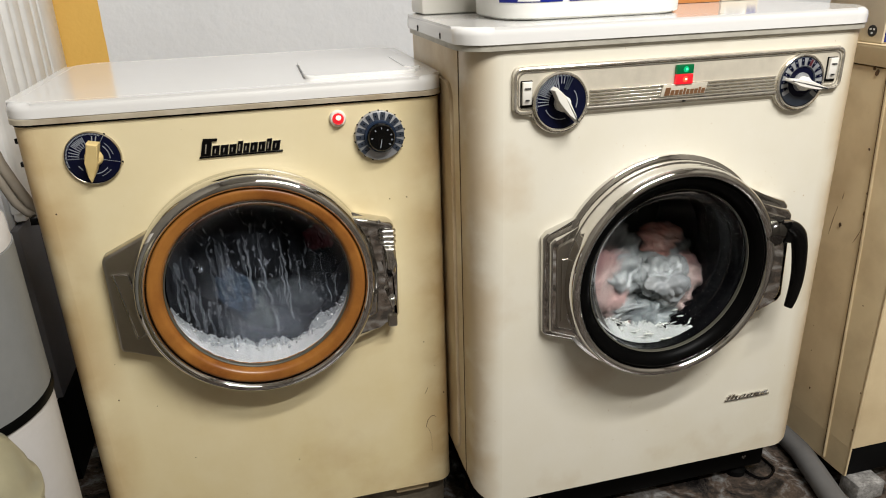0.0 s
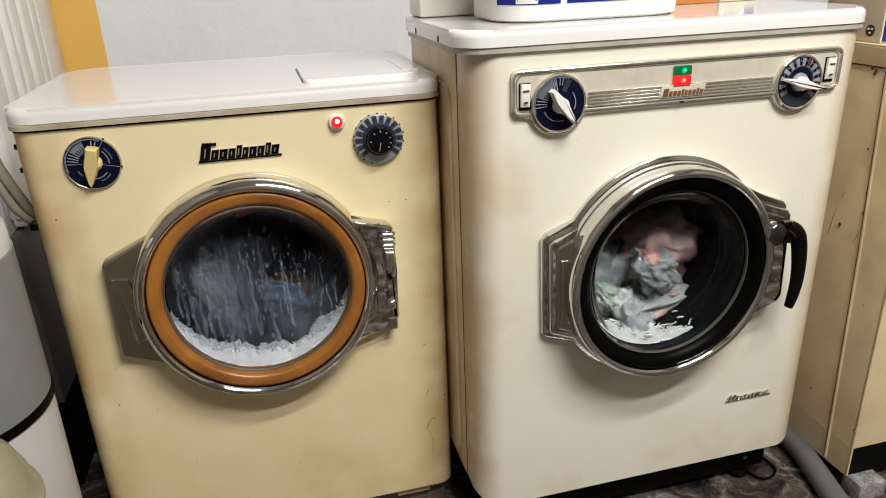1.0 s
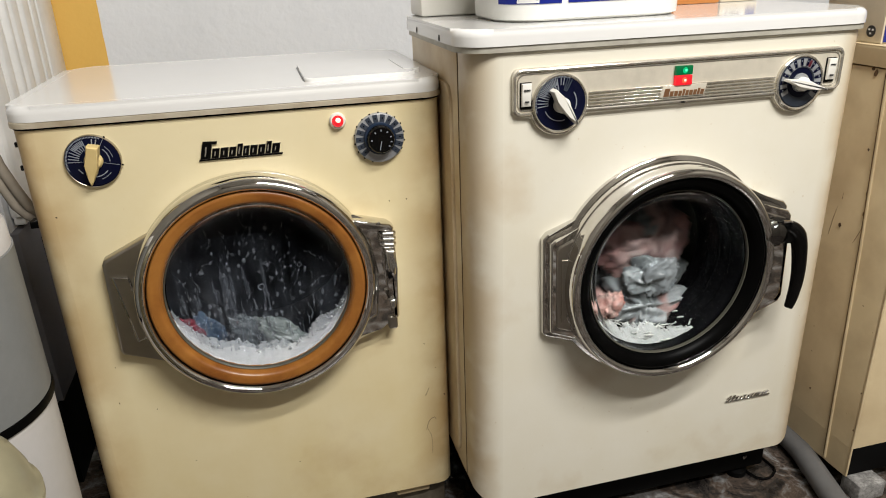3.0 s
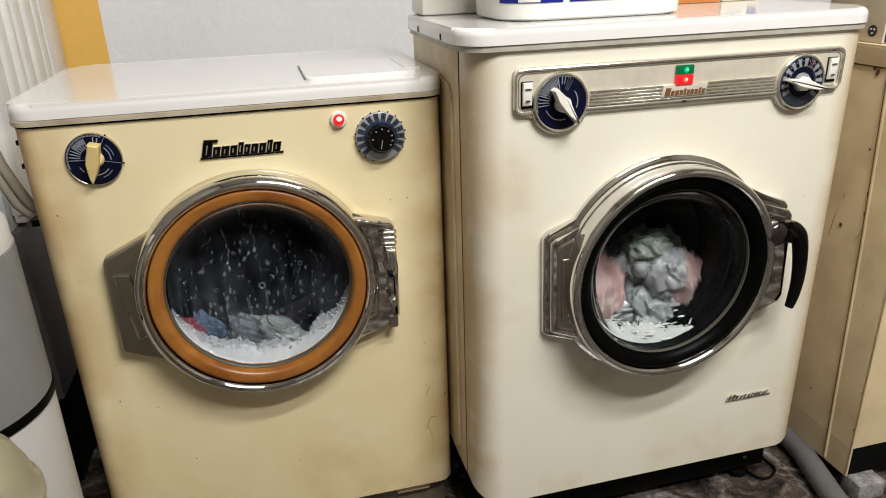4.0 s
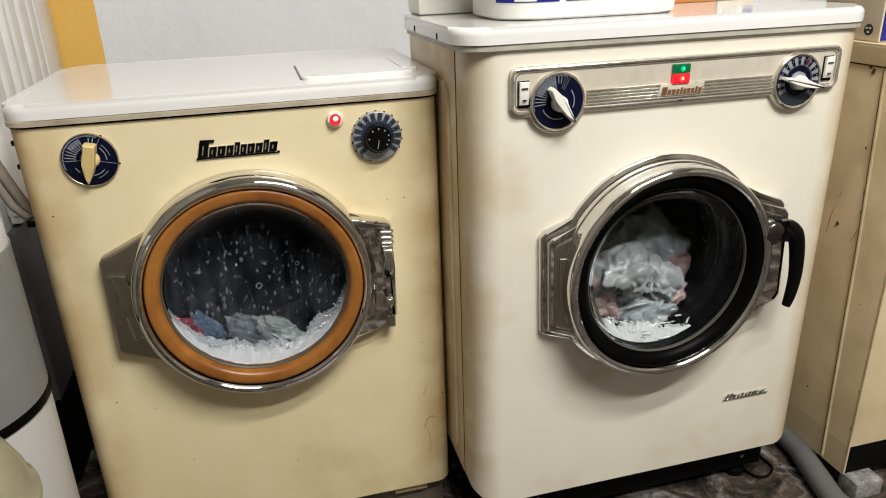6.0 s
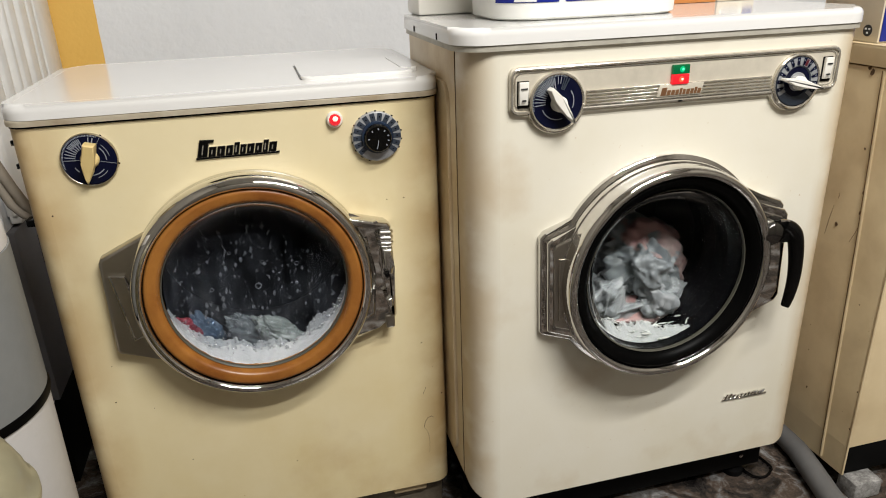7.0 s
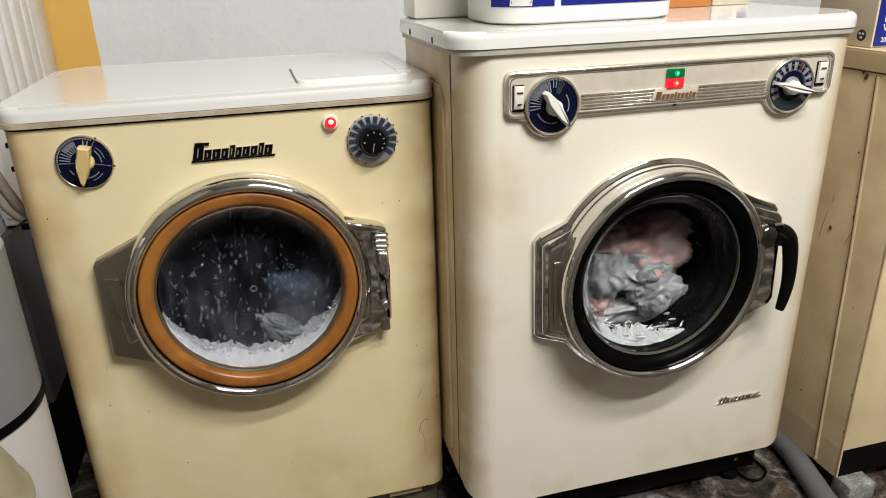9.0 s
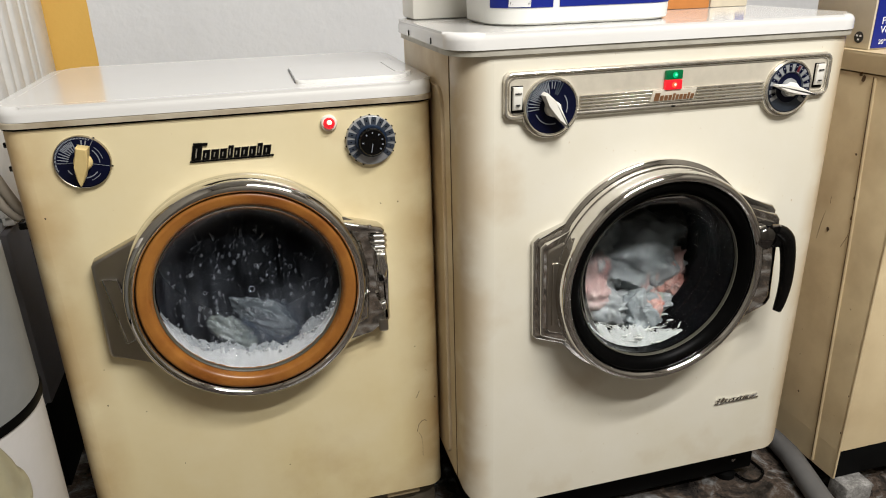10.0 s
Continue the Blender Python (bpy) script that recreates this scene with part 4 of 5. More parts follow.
        part("dial_rim", lathe(cx, cz, [(R + 0.003, y - 0.004), (R + 0.003, y - 0.0105), (R + 0.001, y - 0.0125), (R - 0.001, y - 0.0115)], 72), PANEL_BRIGHT, d)
        if cx < 0.6:
            dial_ticks(cx, cz, y - 0.0112, 0.020, 0.038, [100 + 8.6 * k for k in range(11)], 0.0007, TICK, d)
            dial_ticks(cx, cz, y - 0.0112, 0.020, 0.0395, [62, 68, 74], 0.0009, DIAL_GREY, d, "field_mark")
            dial_ticks(cx, cz, y - 0.0112, 0.028, 0.0385, [82, 90, 104, 112.6, 121.2, 130, 138.5, 147, 155.6], 0.0006, TICK, d, "short_mark")
            dial_ticks(cx, cz, y - 0.0112, 0.0392, 0.0410, [70 + 3.4 * k for k in range(38)], 0.0006, TICK, d, "fine_mark")
            dial_ticks(cx, cz, y - 0.0112, 0.026, 0.0275, [-20 + 5 * k for k in range(12)] + [205 + 5 * k for k in range(17)], 0.0011, TICK, d, "print_arc")
            pointer(cx + 0.001, cz - 0.002, y - 0.0105, 0.036, 0.031, 0.0080, -54, PLASTIC_WHITE, d, 0.022, 0.4)
        else:
            part("dial_ring", lathe(cx, cz, [(0.0405, y - 0.0105), (0.0398, y - 0.0120), (0.0255, y - 0.0120), (0.0245, y - 0.0105)], 72), DIAL_GREY, d, "grey program ring")
            dial_ticks(cx, cz, y - 0.0121, 0.0265, 0.0390, [-38 + 20.5 * k for k in range(13)], 0.0038, DIAL_SILVER, d, "light_field")
            dial_ticks(cx, cz, y - 0.0121, 0.0275, 0.0395, [-27.5 + 20.5 * k for k in range(12)], 0.0032, NAVY, d, "dark_field")
            dial_ticks(cx, cz, y - 0.0124, 0.0345, 0.0365, [-27.5 + 20.5 * k for k in range(12)], 0.0010, TICK, d, "field_print")
            dial_ticks(cx, cz, y - 0.0123, 0.0275, 0.0385, [66], 0.0022, TICK_RED, d, "red_mark")
            part("dial_washer", lathe(cx, cz, [(0.0155, y - 0.0105), (0.0150, y - 0.0135), (0.0001, y - 0.0135)], 40), DIAL_SILVER, d)
            pointer(cx + 0.001, cz - 0.002, y - 0.012, 0.040, 0.039, 0.0075, -14, PLASTIC_WHITE, d, 0.020, 0.2)
    # chrome script badge as plain slanted bars on a line
    bd = part("script_badge", prism([(0.860, 0.2245), (0.962, 0.2245), (0.9625, 0.2275), (0.8605, 0.2275)], y, y - 0.003, 0.0008), CHROME, t, "small chrome script badge")
    rnd = random.Random(5)
    spec, x = [], 0.863
    while x < 0.957:
        w = rnd.uniform(0.0035, 0.006)
        spec.append((x, x + w, 0.2275, 0.2275 + rnd.choice((0.006, 0.007, 0.011))))
        x += w + rnd.uniform(0.003, 0.005)
    for q in spec:
        bars([q], y, CHROME, bd, "stroke", 0.5, 0.003)
    for a, c, _, _ in spec[::2]:
        bars([(a, c + 0.003, 0.2335, 0.2352)], y - 0.0005, CHROME, bd, "cross_stroke", 0.5, 0.003)
    return t


# ---- tan appliance on the far side ----
def build_third():
    x0, x1, y0, y1 = 1.144, 1.73, -0.193, 0.36
    t = thing("laundry_dryer", (1.42, 0.08, 0.012), "tan enamel laundry appliance standing on stone blocks", "appliance")
    part("body", prism(rounded(x0, x1, y0, y1, 0.006, 3), 0.084, 0.853, 0.0006, plane="xy"), ENAMEL_TAN, t, "tan enamel cabinet")
    part("side_skirt", box(x0, x1 - 0.001, y0 + 0.014, y1, 0.013, 0.0838), ENAMEL_TAN, t)
    part("skirt_return", box(x0 + 0.0002, x0 + 0.0018, y0 + 0.0008, y0 + 0.0138, 0.013, 0.0838), ENAMEL_TAN, t)
    part("kick_plate", box(x0 + 0.002, x1, y0 + 0.002, y0 + 0.013, 0.013, 0.083, 0.002), BLACK_METAL, t, "black kick plate")
    part("corner_edge", tube([(x0 + 0.0005, y0 - 0.0005, 0.016), (x0 + 0.0005, y0 - 0.0005, 0.852)], 0.0022, 8), ENAMEL_TAN, t)
    part("seam_strip", tube([(x0 - 0.001, y0 + 0.060, 0.02), (x0 - 0.001, y0 + 0.077, 0.51), (x0 - 0.001, y0 + 0.0945, 0.85)], 0.0030, 8), ENAMEL_TAN, t)
    part("seam_gap", tube([(x0 - 0.0002, y0 + 0.0655, 0.02), (x0 - 0.0002, y0 + 0.0825, 0.51), (x0 - 0.0002, y0 + 0.100, 0.85)], 0.0007, 6), RUST, t)
    part("top", lid_block(x0 - 0.004, x1, y0 - 0.006, y1, 0.856, 0.893, 0.012, 0.006), ENAMEL_TAN, t, "tan top slab")
    rnd = random.Random(11)
    for yy, z, s in ((-0.056, 0.539, 2.6), (-0.090, 0.704, 1.6), (-0.073, 0.8435, 3.2), (-0.066, 0.852, 2.4), (-0.0595, 0.153, 2.0), (-0.150, 0.40, 1.0), (-0.188, 0.22, 1.2), (-0.189, 0.13, 1.3), (-0.045, 0.24, 0.9), (-0.106, 0.62, 1.8), (-0.108, 0.58, 2.0)):
        pts = [(yy + 0.0018 * s * rnd.uniform(0.5, 1.2) * math.cos(k * math.pi / 4), z + 0.0018 * s * rnd.uniform(0.6, 1.5) * math.sin(k * math.pi / 4)) for k in range(8)]
        b = bmesh.new()
        b.faces.new([b.verts.new((x0 - 0.0018, u, v)) for u, v in pts])
        part("rust_spot", b, RUST, t, smooth=0)
    for path in (((-0.101, 0.708), (-0.108, 0.672)), ((-0.1055, 0.650), (-0.1070, 0.62), (-0.1085, 0.59), (-0.1092, 0.556)), ((-0.109, 0.553), (-0.102, 0.533), (-0.0935, 0.514)), ((-0.040, 0.574), (-0.034, 0.545), (-0.029, 0.509)), ((-0.0487, 0.607), (-0.0480, 0.592)), ((-0.1075, 0.635), (-0.1095, 0.60), (-0.1105, 0.565))):
        part("rust_streak", tube([(x0, u, v) for u, v in path], 0.0005, 5, taper=[0.5, 1.3, 0.8, 0.4][:len(path)]), RUST, t)
    for xx in (1.150, 1.6):
        solid("stone_block", box(xx, xx + 0.068, -0.228, -0.178, FLOOR, 0.0115, 0.004), GRANITE, "rough grey granite block under the appliance", "stone block", at=(xx, -0.2, FLOOR))


def build_things():
    # white tub of detergent on the cream machine
    tx0, tx1, ty0, ty1, z = 0.417, 0.742, -0.075, 0.135, 0.9685
    t = thing("detergent_tub", (0.58, 0.03, z), "white plastic detergent tub with a blue label", "tub")
    b = bmesh.new()
    rows = []
    for zz, g in ((z, 0.006), (z + 0.004, 0.0), (z + 0.30, -0.012), (z + 0.302, -0.006), (z + 0.006, 0.008)):
        rows.append([b.verts.new((u, v, zz)) for u, v in rounded(tx0 + g, tx1 - g, ty0 + g, ty1 - g, 0.065, 10)])
    for p, q in zip(rows, rows[1:]):
        for i in range(len(p)):
            j = (i + 1) % len(p)
            b.faces.new((p[i], p[j], q[j], q[i]))
    b.faces.new(rows[0])
    b.faces.new(rows[-1])
    part("tub", b, TUB_WHITE, t)

    def front(x, g):
        """Depth of the tub's front at x, g metres outside it."""
        R = 0.065 + g
        for c, side in ((tx0 + 0.065, -1), (tx1 - 0.065, 1)):
            if (x - c) * side > 0:
                return ty0 + 0.065 - math.sqrt(max(R * R - (x - c) ** 2, 0.0))
        return ty0 - g

    def wrap(x0, x1, z0, z1, g):
        b = bmesh.new()
        cols = []
        for k in range(25):
            x = x0 + (x1 - x0) * k / 24
            cols.append([b.verts.new((x, front(x, gg), zz)) for gg, zz in ((g, z0), (g + 0.004, z1), (g - 0.003, z1), (g - 0.003, z0))])
        for p, q in zip(cols, cols[1:]):
            for i in range(4):
                b.faces.new((p[i], p[(i + 1) % 4], q[(i + 1) % 4], q[i]))
        return b

    for a0, a1 in ((0.521, 0.734), (0.4195, 0.510)):
        lb = part("label", wrap(a0, a1, z + 0.027, z + 0.2, 0.002), BLUE_LABEL, t, "dark blue label")
    part("label_field", wrap(0.440, 0.472, z + 0.0285, z + 0.05, 0.003), PRINT_WHITE, lb)
    lettering("Professional", 0.0066, Matrix.Translation((0.4415, front(0.4415, 0.0042), z + 0.0325)) @ Matrix.Rotation(math.atan2(front(0.471, 0.004) - front(0.4415, 0.004), 0.0295), 4, "Z") @ pose(0, 0, 0, 90), PRINT_DARK, "writing", lb)
    part("lid", lid_block(tx0 - 0.014, tx1 + 0.014, ty0 - 0.014, ty1 + 0.014, z + 0.302, z + 0.325, 0.09, 0.005), TUB_WHITE, t)
    # perforated white box behind it
    t = thing("vented_box", (0.40, 0.2, 0.9685), "small white vented plastic box", "box")
    part("box", box(0.338, 0.47, 0.16, 0.25, 0.9685, 1.06, 0.006), PLASTIC_WHITE, t)
    for k in range(6):
        part("slot", box(0.352 + k * 0.019, 0.360 + k * 0.019, 0.1585, 0.163, 1.008, 1.020, 0.001), PLASTIC_BLACK, t)
    # cartons at the back
    t = thing("carton", (0.85, 0.2, 0.9685), "orange-brown carton on the machine", "carton")
    part("box", box(0.752, 0.935, 0.13, 0.25, 0.9685, 1.14, 0.002), CARTON_BROWN, t)
    t = thing("leaflet_box", (0.97, 0.17, 0.9685), "cream carton with printed panels", "carton")
    part("box", box(0.945, 1.03, 0.14, 0.245, 0.9685, 1.10, 0.002), CARTON_CREAM, t)
    part("print_field", box(0.952, 1.0, 0.1385, 0.141, 0.985, 1.08), PRINT_WHITE, t)
    bars([(0.955, 0.997 - 0.006 * (k % 3), 0.988 + 0.006 * k, 0.991 + 0.006 * k) for k in range(13)], 0.1385, PRINT_DARK, t, "print", 0, 0.0005)
    bars([(1.004, 1.026, 0.985, 1.07)], 0.14, BLUE_LABEL, t, "blue_panel", 0, 0.0008)
    # detergent carton on the tan appliance
    zt = 0.8935
    t = thing("detergent_carton", (1.3, 0.0, zt), "cream detergent carton with a blue front", "carton")
    part("box", box(1.158, 1.36, -0.054, 0.09, zt, zt + 0.25, 0.002), CARTON_CREAM, t)
    part("blue_front", box(1.162, 1.358, -0.0555, -0.0535, zt + 0.003, zt + 0.24), BLUE_LABEL, t, "blue front with white writing")
    for s, dz, sz in (("Fa", 0.046, 0.018), ("Vo", 0.030, 0.018), ("20°", 0.010, 0.012)):
        lettering(s, sz, Matrix.Translation((1.176, -0.0558, zt + dz)) @ pose(0, 0, 0, 90), PRINT_WHITE, "writing", t)
    b = lathe(0, 0, [(0.0001, 0), (0.0105, 0), (0.0105, -0.0006), (0.0001, -0.0006)], 32)
    bmesh.ops.transform(b, matrix=Matrix.Translation((1.1578, -0.028, zt + 0.021)) @ pose(0, 0, 0, 0, 0, -90), verts=b.verts)
    rd = part("round_mark", b, PRINT_DARK, t, "dark round mark")
    b = bmesh.new()
    for u, v in ((-0.004, 0.003), (0.004, 0.003), (0.0, -0.004)):
        box(1.1563, 1.1571, -0.028 + u - 0.002, -0.028 + u + 0.002, zt + 0.021 + v - 0.0016, zt + 0.021 + v + 0.0016, bm=b)
    part("mark_print", b, PRINT_WHITE, rd)

    # grey drain pipe along the floor
    zc = FLOOR + 0.026
    t = solid("drain_pipe", tube([(1.150, 0.30, zc), (1.142, 0.0, zc), (1.132, -0.08, zc), (1.094, -0.21, zc), (1.05, -0.36, zc), (0.97, -0.6, zc)], 0.0245, 24), PIPE_GREY, "grey plastic drain pipe on the floor", "pipe", at=(1.088, 0, FLOOR))
    # thin black cable loop under the cream machine
    solid("cable", tube([(0.99, -0.02, FLOOR + 0.004), (0.988, -0.06, FLOOR + 0.004), (0.993, -0.087, FLOOR + 0.004), (0.999, -0.103, FLOOR + 0.004), (1.011, -0.1115, FLOOR + 0.004), (1.025, -0.1115, FLOOR + 0.004), (1.038, -0.106, FLOOR + 0.004), (1.052, -0.096, FLOOR + 0.004), (1.058, -0.085, FLOOR + 0.004), (1.056, -0.06, FLOOR + 0.004), (1.05, -0.02, FLOOR + 0.004)], 0.003, 8), PLASTIC_BLACK, "thin black cable on the floor", "cable", at=(1.0, -0.1, FLOOR))
    # milky water hose on the side of the yellowed machine
    for dx, dz, r in ((0.0, 0.0, 0.0085), (-0.006, -0.030, 0.0075)):
        solid("water_hose", tube([(-0.331 + dx * 0.2, 0.082, 0.690 + dz * 0.3), (-0.3525 + dx, 0.08, 0.7115 + dz * 0.5), (-0.366 + dx, 0.08, 0.744 + dz), (-0.379 + dx, 0.08, 0.782 + dz), (-0.392 + dx, 0.085, 0.835 + dz), (-0.402 + dx, 0.09, 0.90 + dz)], r, 14), HOSE, "milky beige water hose hanging beside the machine", "hose", at=(-0.37, 0.08, 0.75))

    # bin: white lower part, dark gasket, grey upper part, cream rim
    cx, cy, R = -0.488, -0.099, 0.150
    t = thing("waste_bin", (cx, cy, FLOOR), "round bin with grey upper part and white base", "bin")
    part("base", lathe(cx, 0, [(0.0001, FLOOR), (R - 0.012, FLOOR), (R - 0.006, FLOOR + 0.01), (R, 0.452), (R - 0.006, 0.453)], 72, axis="z", cy=cy), BIN_WHITE, t, "white plastic base")
    part("band", lathe(cx, 0, [(R - 0.01, 0.4535), (R + 0.003, 0.4535), (R + 0.004, 0.462), (R + 0.002, 0.468), (R - 0.01, 0.468)], 72, axis="z", cy=cy), RUBBER_BLACK, t, "black rubber band")
    part("upper_part", lathe(cx, 0, [(R - 0.01, 0.4685), (R + 0.001, 0.4685), (R + 0.001, 0.70), (R - 0.01, 0.7005)], 72, axis="z", cy=cy), BIN_GREY, t, "grey plastic upper part")
    part("rim", lathe(cx, 0, [(R - 0.012, 0.701), (R - 0.001, 0.701), (R - 0.002, 0.735), (R - 0.010, 0.746), (0.0001, 0.752)], 72, axis="z", cy=cy), BIN_WHITE, t, "cream lid")
    # olive dome in the foreground
    cx, cy = -0.372, -0.44
    t = thing("olive_canister", (cx, cy, FLOOR), "glossy olive plastic canister with a domed lid", "canister")
    part("canister", lathe(cx, 0, [(0.0001, FLOOR), (0.09, FLOOR), (0.10, FLOOR + 0.02), (0.113, 0.505), (0.105, 0.51)], 64, axis="z", cy=cy), OLIVE, t)
    part("lid", lathe(cx, 0, [(0.106, 0.5105), (0.116, 0.512), (0.116, 0.520), (0.110, 0.527), (0.107, 0.545), (0.098, 0.568), (0.078, 0.589), (0.045, 0.602), (0.0001, 0.606)], 64, axis="z", cy=cy), OLIVE, t, "domed olive lid")


# ---- laundry, suds and foam ----
def cloth(name, material, label, size, seed, fold=9.0, flat=(1.0, 0.7, 0.8)):
    """A wad of wet cloth about its own centre: rounded folds that lie over one another with sharp valleys between."""
    rnd = random.Random(seed * 17)
    b = bmesh.new()
    bmesh.ops.create_icosphere(b, subdivisions=5, radius=1.0)
    off = Vector((seed * 7.3, seed * 3.1, seed * 5.7))
    grain = Vector((rnd.uniform(-1, 1), rnd.uniform(-0.6, 0.6), rnd.uniform(-1, 1))).normalized()
    sets = []
    for k in range(4):
        u = Vector((rnd.uniform(-1, 1), rnd.uniform(-0.5, 0.5), rnd.uniform(-1, 1))).normalized()
        sets.append((u, fold * rnd.uniform(0.45, 0.85), rnd.uniform(0, 6), Vector((k * 9.1, seed, 0))))
    for v in b.verts:
        d = v.co.normalized()
        p = d - grain * (0.55 * d.dot(grain)) + 0.5 * noise.noise_vector(d * 1.3 + off)
        top = 0.0
        for u, f, ph, o in sets:
            a = f * u.dot(p) + ph + 2.4 * noise.noise(p * 1.2 + o)
            here = 0.5 + 0.8 * noise.noise(d * 1.4 + o + off)
            top = max(top, (0.5 + 0.5 * math.sin(a)) ** 1.6 * here)
        crease = max(0.0, 1 - abs(noise.noise(p * 3.2 + off)) * 4.0) ** 1.5
        r = 0.68 + 0.30 * noise.noise(d * 1.2 + off) + 0.44 * top + 0.10 * crease + 0.02 * noise.noise(p * 9.0 + off)
        v.co = Vector((d.x * flat[0], d.y * flat[1], d.z * flat[2])) * r * size
    ob = new(name, finish(name, b, material, 75))
    return tagged(ob, label, "laundry", "laundry in the machines")


def foam_bed(name, cx, cz, rim, r, a0, a1, thick, seed, parent_label, material=FOAM, back=0.005):
    """Foam that clings along the lower rim of the glass: a lumpy crescent with small bubbles on its edge."""
    rnd = random.Random(seed)
    b = bmesh.new()
    n, m = 260, 12
    grid = []
    for k in range(n + 1):
        u = k / n
        a = radians(a0 + (a1 - a0) * u)
        h = thick * math.sin(math.pi * u) ** 1.1 * (0.75 + 0.5 * noise.noise(Vector((u * 7, seed, 0))) + 0.28 * noise.noise(Vector((u * 22, seed, 4))) + 0.14 * noise.noise(Vector((u * 55, seed, 9))))
        row = []
        for i in range(m + 1):
            f = i / m
            rr = r - h * f
            lump = 0.0018 * noise.noise(Vector((u * 26, f * 4, seed))) + 0.0008 * noise.noise(Vector((u * 70, f * 10, seed)))
            row.append(b.verts.new((cx + rr * math.cos(a), bowl_y(rr, *rim) + back + 0.010 * f ** 2 + lump, cz + rr * math.sin(a))))
        grid.append(row)
    for p, q in zip(grid, grid[1:]):
        for i in range(m):
            b.faces.new((p[i], p[i + 1], q[i + 1], q[i]))
    for k in range(70):
        row = grid[rnd.randrange(8, n - 8)]
        c = row[m].co
        s = rnd.uniform(0.0008, 0.0022)
        bmesh.ops.create_icosphere(b, subdivisions=1, radius=1, matrix=Matrix.Translation((c.x + rnd.uniform(-.004, .004), c.y - 0.006, c.z + rnd.uniform(-0.006, 0.006))) @ Matrix.Diagonal((s * 1.3, s * 0.7, s, 1)))
    return solid(name, b, material, parent_label, "foam", kind="stuff", smooth=180)


def streaks(name, cx, cz, rim, seed, count, lo, hi, span, label, material, width=(0.0012, 0.0030), longer=1.0):
    """Runs of suds on the inside of a glass: thin wavering ribbons that swell at their lower end."""
    rnd = random.Random(seed)
    b = bmesh.new()
    for k in range(count):
        x = cx + rnd.uniform(-span, span)
        top = rnd.uniform(lo, hi)
        ln = rnd.uniform(0.012, 0.085) * rnd.choice((0.4, 1, 1, 1.2)) * longer
        w = rnd.uniform(*width)
        n = max(4, int(ln / 0.005))
        ph = rnd.uniform(0, 6)
        lean = rnd.uniform(-0.02, 0.12) * ln
        pts, tap = [], []
        for i in range(n):
            f = i / (n - 1)
            xx = x + 0.005 * noise.noise(Vector((k * 3.1, f * ln * 45, ph))) + lean * f
            zz = top - ln * f
            if (xx - LX) ** 2 + (zz - cz) ** 2 > 0.140 ** 2:
                continue
            pts.append((xx, bowl_y(math.hypot(xx - LX, zz - cz), *rim) + 0.0065, zz))
            tap.append(((0.35 + 0.55 * f + 0.45 * noise.noise(Vector((k, f * 9, 2)))) if i < n - 1 else 0.3) * min(1.0, 0.15 + 4 * f))
        if len(pts) < 3:
            continue
        s = tube(pts, w, 6, taper=tap)
        merge(b, s)
    return solid(name, b, material, label, "suds", kind="stuff", smooth=180)


def strands(name, cx, cz, seed, count, label):
    """Short curved strands of foam lying along the bottom of the door collar."""
    rnd = random.Random(seed)
    b = bmesh.new()
    for k in range(count):
        a = 264 + 42 * max(-1.1, min(1.1, rnd.gauss(0, 0.5)))
        f = rnd.random() ** 0.7
        yy = RY - 0.02 + 0.10 * f
        rr = 0.1465 - 0.012 * f - rnd.uniform(0.0, 0.012) * (1 - abs(a - 262) / 66)
        ln, tilt, w = rnd.uniform(3, 10) * (0.55 if a > 286 else 1), rnd.uniform(-0.012, 0.012), rnd.uniform(0.0007, 0.0022)
        pts = []
        for i in range(7):
            g = i / 6
            q = radians(a + ln * (g - 0.5))
            wob = 0.006 * noise.noise(Vector((k, g * 4, 1)))
            pts.append((cx + (rr + wob) * math.cos(q), yy + tilt * (g - 0.5) + wob, cz + (rr + wob) * math.sin(q)))
        tube(pts, w, 6, bm=b, taper=[0.3, 0.7, 1.0, 0.8, 1.0, 0.7, 0.3])
    return solid(name, b, FOAM, label, "foam", kind="stuff", smooth=180)


